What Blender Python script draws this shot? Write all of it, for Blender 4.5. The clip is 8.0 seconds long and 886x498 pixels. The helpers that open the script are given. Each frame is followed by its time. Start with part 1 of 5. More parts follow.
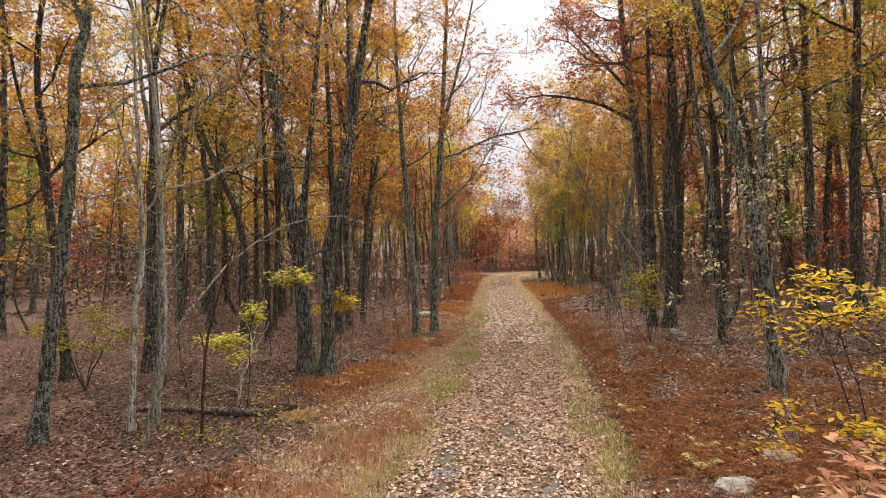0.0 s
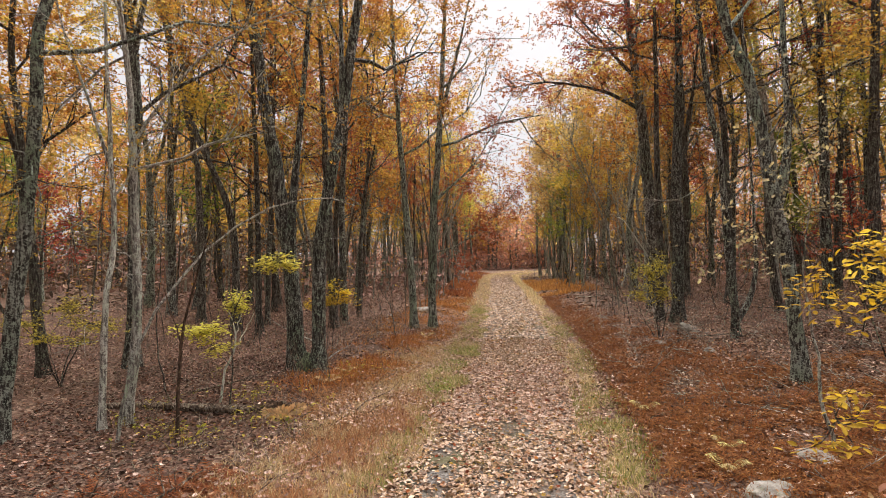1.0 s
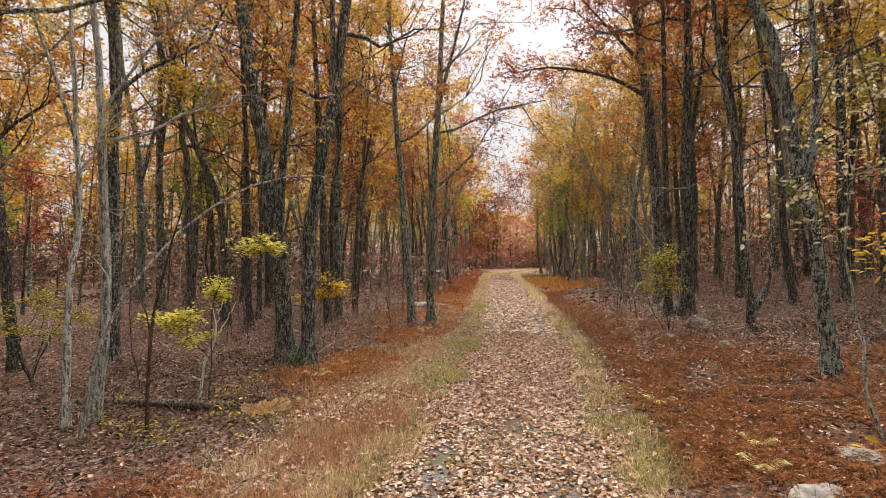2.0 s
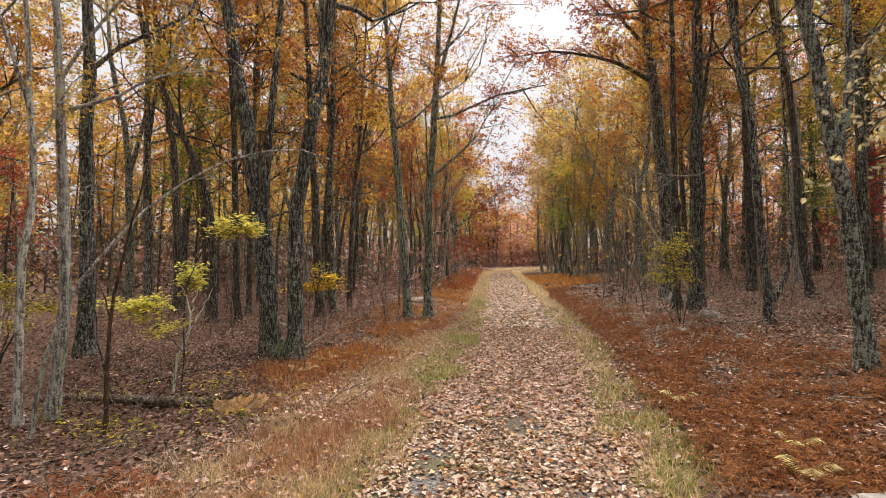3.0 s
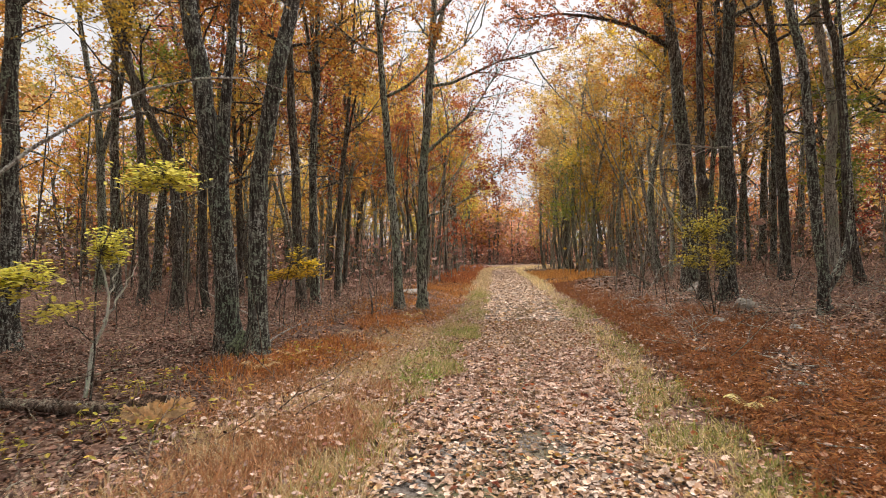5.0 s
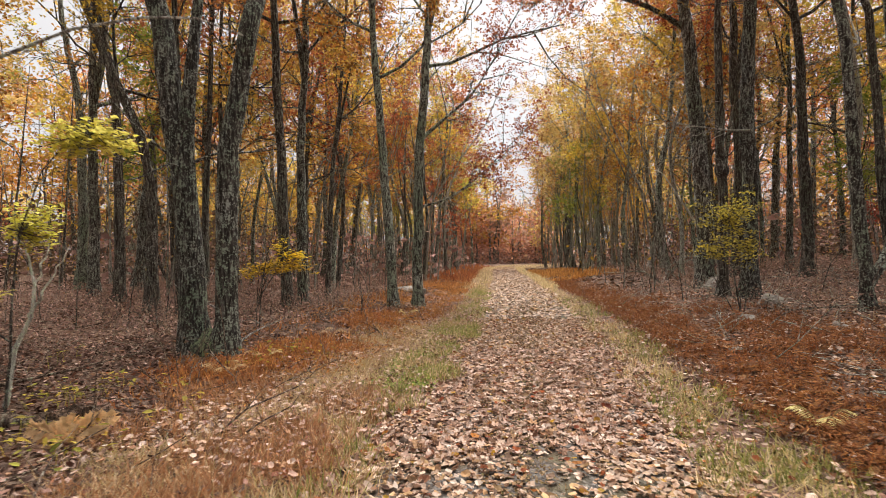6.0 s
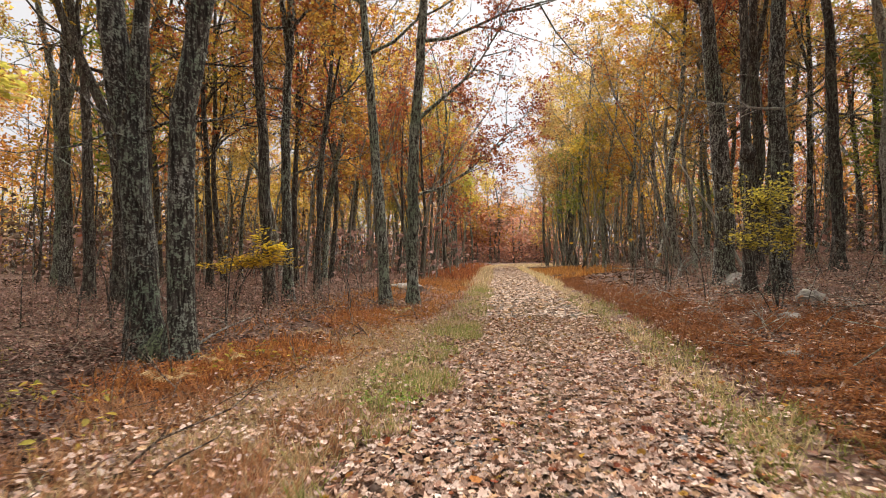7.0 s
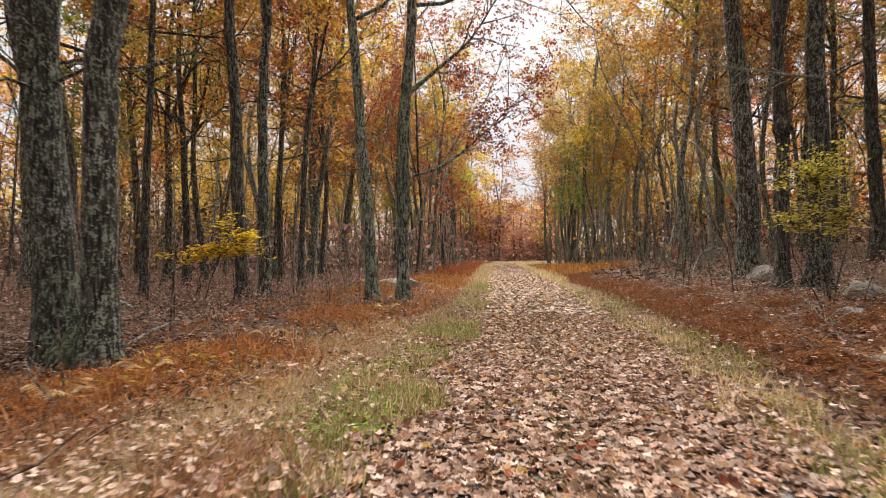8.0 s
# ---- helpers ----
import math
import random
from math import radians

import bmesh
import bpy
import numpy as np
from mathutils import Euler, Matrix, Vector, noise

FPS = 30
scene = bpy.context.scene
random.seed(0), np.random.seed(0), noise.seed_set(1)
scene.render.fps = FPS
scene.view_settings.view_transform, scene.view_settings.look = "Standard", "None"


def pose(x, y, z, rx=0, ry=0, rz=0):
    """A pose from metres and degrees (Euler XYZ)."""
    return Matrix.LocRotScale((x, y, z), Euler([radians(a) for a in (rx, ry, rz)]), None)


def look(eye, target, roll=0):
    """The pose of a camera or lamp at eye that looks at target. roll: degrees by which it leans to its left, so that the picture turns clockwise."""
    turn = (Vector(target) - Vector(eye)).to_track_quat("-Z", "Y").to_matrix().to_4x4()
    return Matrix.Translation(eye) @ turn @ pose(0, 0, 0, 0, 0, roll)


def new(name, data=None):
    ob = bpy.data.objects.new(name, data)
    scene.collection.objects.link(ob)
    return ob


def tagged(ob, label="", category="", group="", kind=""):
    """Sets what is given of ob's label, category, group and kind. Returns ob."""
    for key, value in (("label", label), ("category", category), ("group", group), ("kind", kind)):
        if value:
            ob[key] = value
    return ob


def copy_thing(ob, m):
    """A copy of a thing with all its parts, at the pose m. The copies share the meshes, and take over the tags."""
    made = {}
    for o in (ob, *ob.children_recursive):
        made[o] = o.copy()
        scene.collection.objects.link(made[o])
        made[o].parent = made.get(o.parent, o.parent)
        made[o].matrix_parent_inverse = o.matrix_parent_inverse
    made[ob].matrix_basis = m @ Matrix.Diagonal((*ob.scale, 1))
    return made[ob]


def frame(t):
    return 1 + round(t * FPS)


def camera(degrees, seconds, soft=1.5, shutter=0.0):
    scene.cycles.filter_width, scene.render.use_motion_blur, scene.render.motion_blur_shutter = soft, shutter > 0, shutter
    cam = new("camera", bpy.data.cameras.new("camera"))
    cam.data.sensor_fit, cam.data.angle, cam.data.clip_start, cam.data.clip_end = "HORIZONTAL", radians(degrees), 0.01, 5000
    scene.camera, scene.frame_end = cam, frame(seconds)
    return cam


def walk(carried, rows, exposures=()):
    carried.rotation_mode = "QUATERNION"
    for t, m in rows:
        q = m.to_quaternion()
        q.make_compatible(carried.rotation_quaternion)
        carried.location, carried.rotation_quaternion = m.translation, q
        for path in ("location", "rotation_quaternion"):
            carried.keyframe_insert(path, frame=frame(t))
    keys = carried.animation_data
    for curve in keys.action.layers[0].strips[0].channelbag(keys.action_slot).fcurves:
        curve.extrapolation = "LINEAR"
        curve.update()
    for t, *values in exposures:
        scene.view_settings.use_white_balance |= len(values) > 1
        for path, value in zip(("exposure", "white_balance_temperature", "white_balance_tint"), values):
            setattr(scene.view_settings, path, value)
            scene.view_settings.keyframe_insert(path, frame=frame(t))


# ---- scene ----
cam = camera(77.9, 8.0, 0.55, 0.5)
METRES, EYE, TILT, LEAN, TURN = 7.4, 2.6, 0.65, 0.0, 0.0
ROWS = [
    (0.0, 0.0, 0.0, 0.0, -0.0, 0.0, 0.0),
    (0.5, 0.003, 0.0443, -0.0138, -0.01, -0.02, 0.0),
    (1.0, 0.0058, 0.0899, -0.0317, -0.0, -0.05, 0.01),
    (1.5, 0.0075, 0.1363, -0.0503, -0.02, -0.02, 0.0),
    (3.0, 0.0203, 0.2794, -0.1009, 0.01, -0.03, 0.02),
    (3.5, 0.024, 0.3319, -0.1164, 0.02, -0.06, 0.02),
    (4.0, 0.0269, 0.3887, -0.13, 0.02, -0.07, -0.01),
    (4.5, 0.03, 0.449, -0.1437, 0.03, -0.06, -0.02),
    (6.0, 0.0443, 0.6469, -0.1817, 0.09, 0.04, -0.07),
    (6.5, 0.0478, 0.7206, -0.194, 0.08, 0.03, -0.08),
    (7.0, 0.0526, 0.7988, -0.2036, 0.11, 0.04, -0.06),
    (7.5, 0.0603, 0.8797, -0.2173, 0.12, 0.0, -0.02),
    (8.0, 0.0685, 0.9672, -0.2288, 0.14, -0.05, -0.01),
]
walk(cam, [(t, pose(0, 0, EYE, TILT, LEAN, TURN) @ pose(METRES * x, METRES * y, METRES * z, 90 + pitch, roll, yaw)) for t, x, y, z, yaw, pitch, roll in ROWS], [(0.0, 1.5, 6600, 12), (8.0, 1.56, 6550, 11)])

# ---- world and light: an overcast autumn afternoon ----
world = bpy.data.worlds.new("overcast_sky")
scene.world = world
world.use_nodes = True
wn = world.node_tree
sky = wn.nodes.new("ShaderNodeTexSky")
sky.sky_type = "NISHITA"
sky.sun_disc = False
sky.sun_elevation, sky.sun_rotation = radians(62), radians(25)
sky.air_density, sky.dust_density, sky.ozone_density = 1.0, 6.0, 1.0
hsv = wn.nodes.new("ShaderNodeHueSaturation")
hsv.inputs["Saturation"].default_value = 0.08
wn.links.new(sky.outputs[0], hsv.inputs["Color"])
cloud = wn.nodes.new("ShaderNodeMix")
cloud.data_type = "RGBA"
cloud.inputs[0].default_value = 0.6
cloud.inputs[7].default_value = (6.0, 5.95, 6.05, 1)
wn.links.new(hsv.outputs[0], cloud.inputs[6])
wn.links.new(cloud.outputs[2], wn.nodes["Background"].inputs[0])
wn.nodes["Background"].inputs[1].default_value = 0.056
sun = new("sun", bpy.data.lights.new("sun", "SUN"))
sun.data.energy, sun.data.angle, sun.data.color = 3.6, radians(80), (1.0, 0.95, 0.88)
sun.matrix_basis = look((math.sin(radians(25)) * math.cos(radians(62)), math.cos(radians(25)) * math.cos(radians(62)), math.sin(radians(62))), (0, 0, 0))

rng = np.random.default_rng(7)


# ---- material helpers ----
def material(name, rough=0.8):
    m = bpy.data.materials.new(name)
    m.use_nodes = True
    nt = m.node_tree
    b = nt.nodes["Principled BSDF"]
    b.inputs["Roughness"].default_value = rough
    b.inputs["Specular IOR Level"].default_value = 0.25
    return m, nt, b


def node(nt, kind, **inputs):
    n = nt.nodes.new(kind)
    for k, v in inputs.items():
        s = n.inputs[k.replace("_", " ")]
        if hasattr(v, "is_output"):
            nt.links.new(v, s)
        else:
            s.default_value = v
    return n


def ramp(nt, fac, stops):
    n = nt.nodes.new("ShaderNodeValToRGB")
    nt.links.new(fac, n.inputs[0])
    e = n.color_ramp.elements
    while len(e) < len(stops):
        e.new(0.5)
    for el, (p, c) in zip(e, stops):
        el.position = p
        el.color = (*c, 1) if len(c) == 3 else c
    return n.outputs[0]


def mix(nt, fac, a, b, mode="MIX"):
    n = nt.nodes.new("ShaderNodeMix")
    n.data_type, n.blend_type = "RGBA", mode
    for s, v in ((n.inputs[0], fac), (n.inputs[6], a), (n.inputs[7], b)):
        if hasattr(v, "is_output"):
            nt.links.new(v, s)
        else:
            s.default_value = v if not isinstance(v, tuple) else (*v, 1)
    return n.outputs[2]


def place(nt, scale=(1, 1, 1), kind="Object"):
    tc = nt.nodes.new("ShaderNodeTexCoord")
    return node(nt, "ShaderNodeMapping", Vector=tc.outputs[kind], Scale=scale).outputs[0]


def bump(nt, b, height, strength, distance):
    n = node(nt, "ShaderNodeBump", Height=height, Strength=strength, Distance=distance)
    nt.links.new(n.outputs[0], b.inputs["Normal"])


def leaf_material(name, colours, through_light=0.5, rough=0.65, vary=0.35, mass=0.0, near=0.62, far=1.3):
    """Foliage: each leaf its own tone, the dark end also standing in for self-shadow, each plant a little apart, some
    light coming through the blade.
    """
    m, nt, b = material(name, rough)
    isl = nt.nodes.new("ShaderNodeNewGeometry").outputs["Random Per Island"]
    rnd = nt.nodes.new("ShaderNodeObjectInfo").outputs["Random"]
    drift = node(nt, "ShaderNodeTexNoise", Vector=place(nt), Scale=0.9, Detail=2.0).outputs[0]
    own = node(nt, "ShaderNodeMapRange", Value=isl, To_Min=0.0, To_Max=1.0 - 0.6 * mass).outputs[0]
    soft = node(nt, "ShaderNodeMath", Value=drift)
    soft.operation = "MULTIPLY_ADD"
    soft.inputs[1].default_value = 1.9 * mass
    nt.links.new(own, soft.inputs[2])
    both = node(nt, "ShaderNodeMath", Value=soft.outputs[0])
    nt.links.new(rnd, both.inputs[1])
    part_of = node(nt, "ShaderNodeMath", Value=both.outputs[0])
    part_of.operation = "FRACT"
    col = ramp(nt, part_of.outputs[0], [(i / (len(colours) - 1), c) for i, c in enumerate(colours)])
    val = node(nt, "ShaderNodeMapRange", Value=rnd, To_Min=1 - vary / 2, To_Max=1 + vary / 2).outputs[0]
    hue = node(nt, "ShaderNodeMapRange", Value=rnd, To_Min=0.488, To_Max=0.512).outputs[0]
    blot = node(nt, "ShaderNodeTexNoise", Vector=place(nt), Scale=45.0, Detail=3.0).outputs[0]
    each = node(nt, "ShaderNodeMath", Value=isl)
    each.operation = "MULTIPLY"
    each.inputs[1].default_value = 17.3
    part_each = node(nt, "ShaderNodeMath", Value=each.outputs[0])
    part_each.operation = "FRACT"
    # random leaf tone, spread wide so self-shadow is partly put into the colour
    shade = node(nt, "ShaderNodeMapRange", Value=part_each.outputs[0], To_Min=near, To_Max=far).outputs[0]
    tone = node(nt, "ShaderNodeMath", Value=val)
    tone.operation = "MULTIPLY"
    nt.links.new(shade, tone.inputs[1])
    col = node(nt, "ShaderNodeHueSaturation", Color=col, Hue=hue, Value=tone.outputs[0]).outputs[0]
    col = mix(nt, 0.5, col, ramp(nt, blot, [(0.3, (0.45, 0.4, 0.35)), (0.62, (1, 1, 1))]), "MULTIPLY")
    nt.links.new(col, b.inputs["Base Color"])
    if through_light > 0:
        tr = node(nt, "ShaderNodeBsdfTranslucent", Color=col)
        mx = nt.nodes.new("ShaderNodeMixShader")
        mx.inputs[0].default_value = through_light
        nt.links.new(b.outputs[0], mx.inputs[1])
        nt.links.new(tr.outputs[0], mx.inputs[2])
        nt.links.new(mx.outputs[0], nt.nodes["Material Output"].inputs[0])
    return m


def bark_material(name, dark, light, lichen, amount):
    m, nt, b = material(name, 0.9)
    v = place(nt, (1, 1, 0.14))
    ridge = node(nt, "ShaderNodeTexNoise", Vector=v, Scale=34.0, Detail=6.0, Roughness=0.72, Distortion=0.5).outputs[0]
    col = ramp(nt, ridge, [(0.38, tuple(c * 0.3 for c in dark)), (0.48, dark), (0.6, light)])
    rnd = nt.nodes.new("ShaderNodeObjectInfo").outputs["Random"]
    shift = node(nt, "ShaderNodeVectorMath", **{"Vector": place(nt)})
    shift.operation = "ADD"
    comb = node(nt, "ShaderNodeCombineXYZ", X=rnd, Y=rnd, Z=rnd)
    sc = node(nt, "ShaderNodeVectorMath", Vector=comb.outputs[0])
    sc.operation = "SCALE"
    sc.inputs["Scale"].default_value = 37.0
    nt.links.new(sc.outputs[0], shift.inputs[1])
    big = node(nt, "ShaderNodeTexNoise", Vector=shift.outputs[0], Scale=12.0, Detail=5.0, Roughness=0.75).outputs[0]
    fine = node(nt, "ShaderNodeTexNoise", Vector=shift.outputs[0], Scale=40.0, Detail=5.0, Roughness=0.7).outputs[0]
    both = node(nt, "ShaderNodeMath", **{"Value": big})
    both.operation = "MULTIPLY_ADD"
    both.inputs[1].default_value = 0.7
    nt.links.new(fine, both.inputs[2])
    summ = node(nt, "ShaderNodeMath", **{"Value": ridge})
    summ.operation = "MULTIPLY_ADD"
    summ.inputs[1].default_value = 0.7
    nt.links.new(both.outputs[0], summ.inputs[2])
    half = node(nt, "ShaderNodeMapRange", Value=summ.outputs[0], From_Min=1.335 - amount, From_Max=1.37 - amount).outputs[0]
    tone = node(nt, "ShaderNodeTexNoise", Vector=shift.outputs[0], Scale=1.3, Detail=2.0).outputs[0]
    lich = ramp(nt, tone, [(0.35, lichen), (0.65, tuple(c * k for c, k in zip(lichen, (0.62, 0.75, 0.6))))])
    col = mix(nt, half, col, lich)
    val = node(nt, "ShaderNodeMapRange", Value=rnd, To_Min=0.75, To_Max=1.2).outputs[0]
    col = node(nt, "ShaderNodeHueSaturation", Color=col, Value=val).outputs[0]
    nt.links.new(col, b.inputs["Base Color"])
    bump(nt, b, ridge, 1.0, 0.045)
    return m


BARK = bark_material("oak_bark", (0.042, 0.036, 0.031), (0.135, 0.122, 0.108), (0.4, 0.42, 0.375), 0.09)
BARK_LICHEN = bark_material("lichened_bark", (0.055, 0.05, 0.042), (0.18, 0.17, 0.148), (0.4, 0.43, 0.37), 0.13)
BARK_DARK = bark_material("dark_bark", (0.045, 0.037, 0.031), (0.12, 0.104, 0.09), (0.28, 0.28, 0.24), 0.07)
BARK_PALE = bark_material("pale_bark", (0.17, 0.155, 0.135), (0.36, 0.335, 0.3), (0.48, 0.48, 0.43), 0.13)
BARK_MAPLE = bark_material("smooth_maple_bark", (0.2, 0.18, 0.16), (0.46, 0.43, 0.38), (0.58, 0.57, 0.52), 0.12)
BARK_BLEACHED = bark_material("bleached_bark", (0.5, 0.5, 0.44), (0.72, 0.71, 0.64), (0.75, 0.77, 0.68), 0.1)
DEADWOOD = bark_material("dead_wood", (0.1, 0.068, 0.05), (0.33, 0.25, 0.19), (0.42, 0.38, 0.32), 0.04)
BARK_MOSSY = bark_material("mossy_bark", (0.05, 0.052, 0.038), (0.13, 0.14, 0.095), (0.24, 0.29, 0.17), 0.12)
BARK_RUSTY = bark_material("rusty_dead_bark", (0.07, 0.045, 0.03), (0.16, 0.1, 0.07), (0.26, 0.17, 0.11), 0.03)

ORANGE = leaf_material("orange_leaves", [(0.24, 0.09, 0.028), (0.54, 0.24, 0.045), (0.62, 0.34, 0.07), (0.34, 0.13, 0.035), (0.6, 0.4, 0.08), (0.2, 0.085, 0.03)], mass=0.7)
PALEGOLD = leaf_material("pale_gold_leaves", [(0.54, 0.34, 0.11), (0.72, 0.53, 0.17), (0.42, 0.31, 0.11), (0.68, 0.42, 0.14), (0.66, 0.51, 0.15), (0.36, 0.28, 0.1)], mass=0.7)
GOLD = leaf_material("golden_leaves", [(0.389, 0.227, 0.0432), (0.67, 0.454, 0.0648), (0.292, 0.205, 0.0432), (0.605, 0.346, 0.054), (0.713, 0.518, 0.0972), (0.238, 0.162, 0.0432)], mass=0.7)
YELLOWGREEN = leaf_material("yellow_green_leaves", [(0.3, 0.29, 0.05), (0.56, 0.5, 0.08), (0.2, 0.22, 0.045), (0.62, 0.44, 0.08), (0.38, 0.38, 0.06)], mass=0.7)
RUSSET = leaf_material("russet_leaves", [(0.25, 0.07, 0.034), (0.5, 0.18, 0.06), (0.32, 0.085, 0.045), (0.58, 0.26, 0.08), (0.21, 0.06, 0.034)], mass=0.7)
RED = leaf_material("red_leaves", [(0.3, 0.04, 0.04), (0.4, 0.08, 0.06), (0.22, 0.04, 0.035)], mass=0.7)
DEEPRED = leaf_material("deep_red_oak_leaves", [(0.26, 0.05, 0.03), (0.42, 0.11, 0.045), (0.2, 0.04, 0.025), (0.5, 0.2, 0.06), (0.3, 0.07, 0.035)], mass=0.7)
GREEN = leaf_material("late_green_leaves", [(0.13, 0.19, 0.03), (0.24, 0.28, 0.05), (0.34, 0.33, 0.06)], mass=0.7)
PINK = leaf_material("pinkish_leaves", [(0.58, 0.28, 0.19), (0.66, 0.37, 0.24), (0.5, 0.21, 0.15), (0.64, 0.45, 0.24)], mass=0.7)
LIME = leaf_material("lime_leaves", [(0.74, 0.7, 0.1), (0.84, 0.78, 0.19), (0.62, 0.62, 0.1)], 0.62)
YELLOW = leaf_material("yellow_leaves", [(0.8, 0.56, 0.04), (0.86, 0.65, 0.08), (0.7, 0.5, 0.05)])
OLIVE = leaf_material("olive_yellow_leaves", [(0.5, 0.42, 0.07), (0.64, 0.54, 0.1), (0.4, 0.36, 0.06), (0.6, 0.46, 0.08)])
PALE = leaf_material("pale_dry_leaves", [(0.5, 0.45, 0.28), (0.42, 0.36, 0.2), (0.58, 0.5, 0.22)])
LITTER_PATH = leaf_material("path_litter", [(0.492, 0.341, 0.262), (0.682, 0.524, 0.446), (0.189, 0.0891, 0.0524), (0.587, 0.409, 0.315), (0.315, 0.157, 0.0891), (0.755, 0.619, 0.535), (0.272, 0.105, 0.0524), (0.629, 0.462, 0.367), (0.137, 0.065, 0.0399), (0.524, 0.335, 0.189), (0.388, 0.21, 0.115), (0.714, 0.567, 0.482)], 0.1, 0.75, 0.2)
LITTER_WOODS = leaf_material("woods_litter", [(0.114, 0.0665, 0.0475), (0.19, 0.117, 0.0824), (0.0697, 0.038, 0.0285), (0.253, 0.184, 0.136), (0.139, 0.0602, 0.0317), (0.209, 0.114, 0.0634), (0.0824, 0.0495, 0.0361), (0.241, 0.171, 0.127), (0.0539, 0.0291, 0.0216)], 0.1, 0.8, 0.2, near=0.45, far=1.65)
RUST = leaf_material("rust_fern", [(0.426, 0.162, 0.047), (0.56, 0.252, 0.0762), (0.269, 0.101, 0.0392), (0.605, 0.314, 0.112), (0.448, 0.157, 0.0448), (0.224, 0.084, 0.0381)], 0.4, 0.8)
RUST_RED = leaf_material("red_brown_fern", [(0.26, 0.0863, 0.0293), (0.36, 0.144, 0.0444), (0.159, 0.057, 0.0251), (0.393, 0.188, 0.0712), (0.285, 0.0909, 0.0293), (0.121, 0.046, 0.0234)], 0.4, 0.8)
RUST_STRAW = leaf_material("rusty_straw", [(0.55, 0.29, 0.12), (0.62, 0.38, 0.18), (0.43, 0.2, 0.08), (0.64, 0.45, 0.25)], 0.35, 0.75)
TWIGGY = leaf_material("brown_twiggy_brush", [(0.1, 0.066, 0.05), (0.17, 0.115, 0.085), (0.075, 0.05, 0.04), (0.21, 0.13, 0.08)], 0.1, 0.9)
DUFF = leaf_material("brown_duff", [(0.16, 0.11, 0.06), (0.26, 0.18, 0.11), (0.2, 0.16, 0.065), (0.34, 0.22, 0.13), (0.12, 0.08, 0.05)], 0.1, 0.85, 0.2)
STRAW = leaf_material("straw_grass", [(0.72, 0.55, 0.31), (0.82, 0.67, 0.44), (0.66, 0.42, 0.22), (0.63, 0.51, 0.28), (0.5, 0.43, 0.16)], 0.35, 0.7)
GRASS = leaf_material("green_grass", [(0.18, 0.25, 0.05), (0.3, 0.34, 0.08), (0.46, 0.42, 0.14), (0.23, 0.31, 0.06), (0.56, 0.46, 0.2)], 0.35, 0.6)
WEED = leaf_material("green_weeds", [(0.16, 0.3, 0.04), (0.26, 0.4, 0.06), (0.4, 0.42, 0.1), (0.2, 0.26, 0.05)], 0.3, 0.6)
SHRUB = leaf_material("huckleberry", [(0.375, 0.231, 0.188), (0.512, 0.344, 0.275), (0.288, 0.169, 0.138), (0.475, 0.35, 0.225)], 0.2, 0.8)
FERN_TAN = leaf_material("dry_fern", [(0.5, 0.34, 0.16), (0.6, 0.43, 0.22)], 0.3, 0.7)
FERN_DRY = leaf_material("bleached_fern", [(0.84, 0.58, 0.29), (0.88, 0.66, 0.37), (0.76, 0.5, 0.24)], 0.3, 0.7)
FERN_PALE = leaf_material("pale_fern", [(0.62, 0.5, 0.2), (0.55, 0.5, 0.2)], 0.3, 0.7)


def ground_material():
    m, nt, b = material("forest_floor", 0.95)
    v = place(nt)
    warp = node(nt, "ShaderNodeTexNoise", Vector=v, Scale=9.0, Detail=3.0)
    vv = mix(nt, 0.06, v, warp.outputs[1])
    cell = node(nt, "ShaderNodeTexVoronoi", Vector=vv, Scale=19.0)
    sep = node(nt, "ShaderNodeSeparateColor", Color=cell.outputs["Color"])
    col = ramp(nt, sep.outputs[0], [(0.0, (0.07, 0.04, 0.03)), (0.35, (0.16, 0.09, 0.062)), (0.6, (0.1, 0.052, 0.037)), (0.85, (0.25, 0.16, 0.115)), (1.0, (0.34, 0.25, 0.19))])
    patch = node(nt, "ShaderNodeTexNoise", Vector=v, Scale=0.7, Detail=5.0).outputs[0]
    col = mix(nt, ramp(nt, patch, [(0.42, (0, 0, 0)), (0.62, (0.8, 0.8, 0.8))]), col, (0.09, 0.055, 0.04))
    nt.links.new(col, b.inputs["Base Color"])
    bump(nt, b, cell.outputs["Distance"], 0.8, 0.03)
    return m


def gravel_material():
    m, nt, b = material("gravel_track", 0.9)
    v = place(nt)
    st = node(nt, "ShaderNodeTexVoronoi", Vector=v, Scale=48.0)
    sep = node(nt, "ShaderNodeSeparateColor", Color=st.outputs["Color"])
    col = ramp(nt, sep.outputs[0], [(0.0, (0.06, 0.052, 0.046)), (0.5, (0.115, 0.105, 0.098)), (1.0, (0.23, 0.215, 0.205))])
    dirt = node(nt, "ShaderNodeTexNoise", Vector=v, Scale=2.2, Detail=6.0).outputs[0]
    col = mix(nt, ramp(nt, dirt, [(0.4, (0, 0, 0)), (0.6, (0.85, 0.85, 0.85))]), col, (0.1, 0.068, 0.048))
    moss = node(nt, "ShaderNodeTexNoise", Vector=v, Scale=1.1, Detail=5.0).outputs[0]
    col = mix(nt, ramp(nt, moss, [(0.52, (0, 0, 0)), (0.68, (0.7, 0.7, 0.7))]), col, (0.11, 0.125, 0.05))
    nt.links.new(col, b.inputs["Base Color"])
    bump(nt, b, st.outputs["Distance"], 0.7, 0.012)
    return m


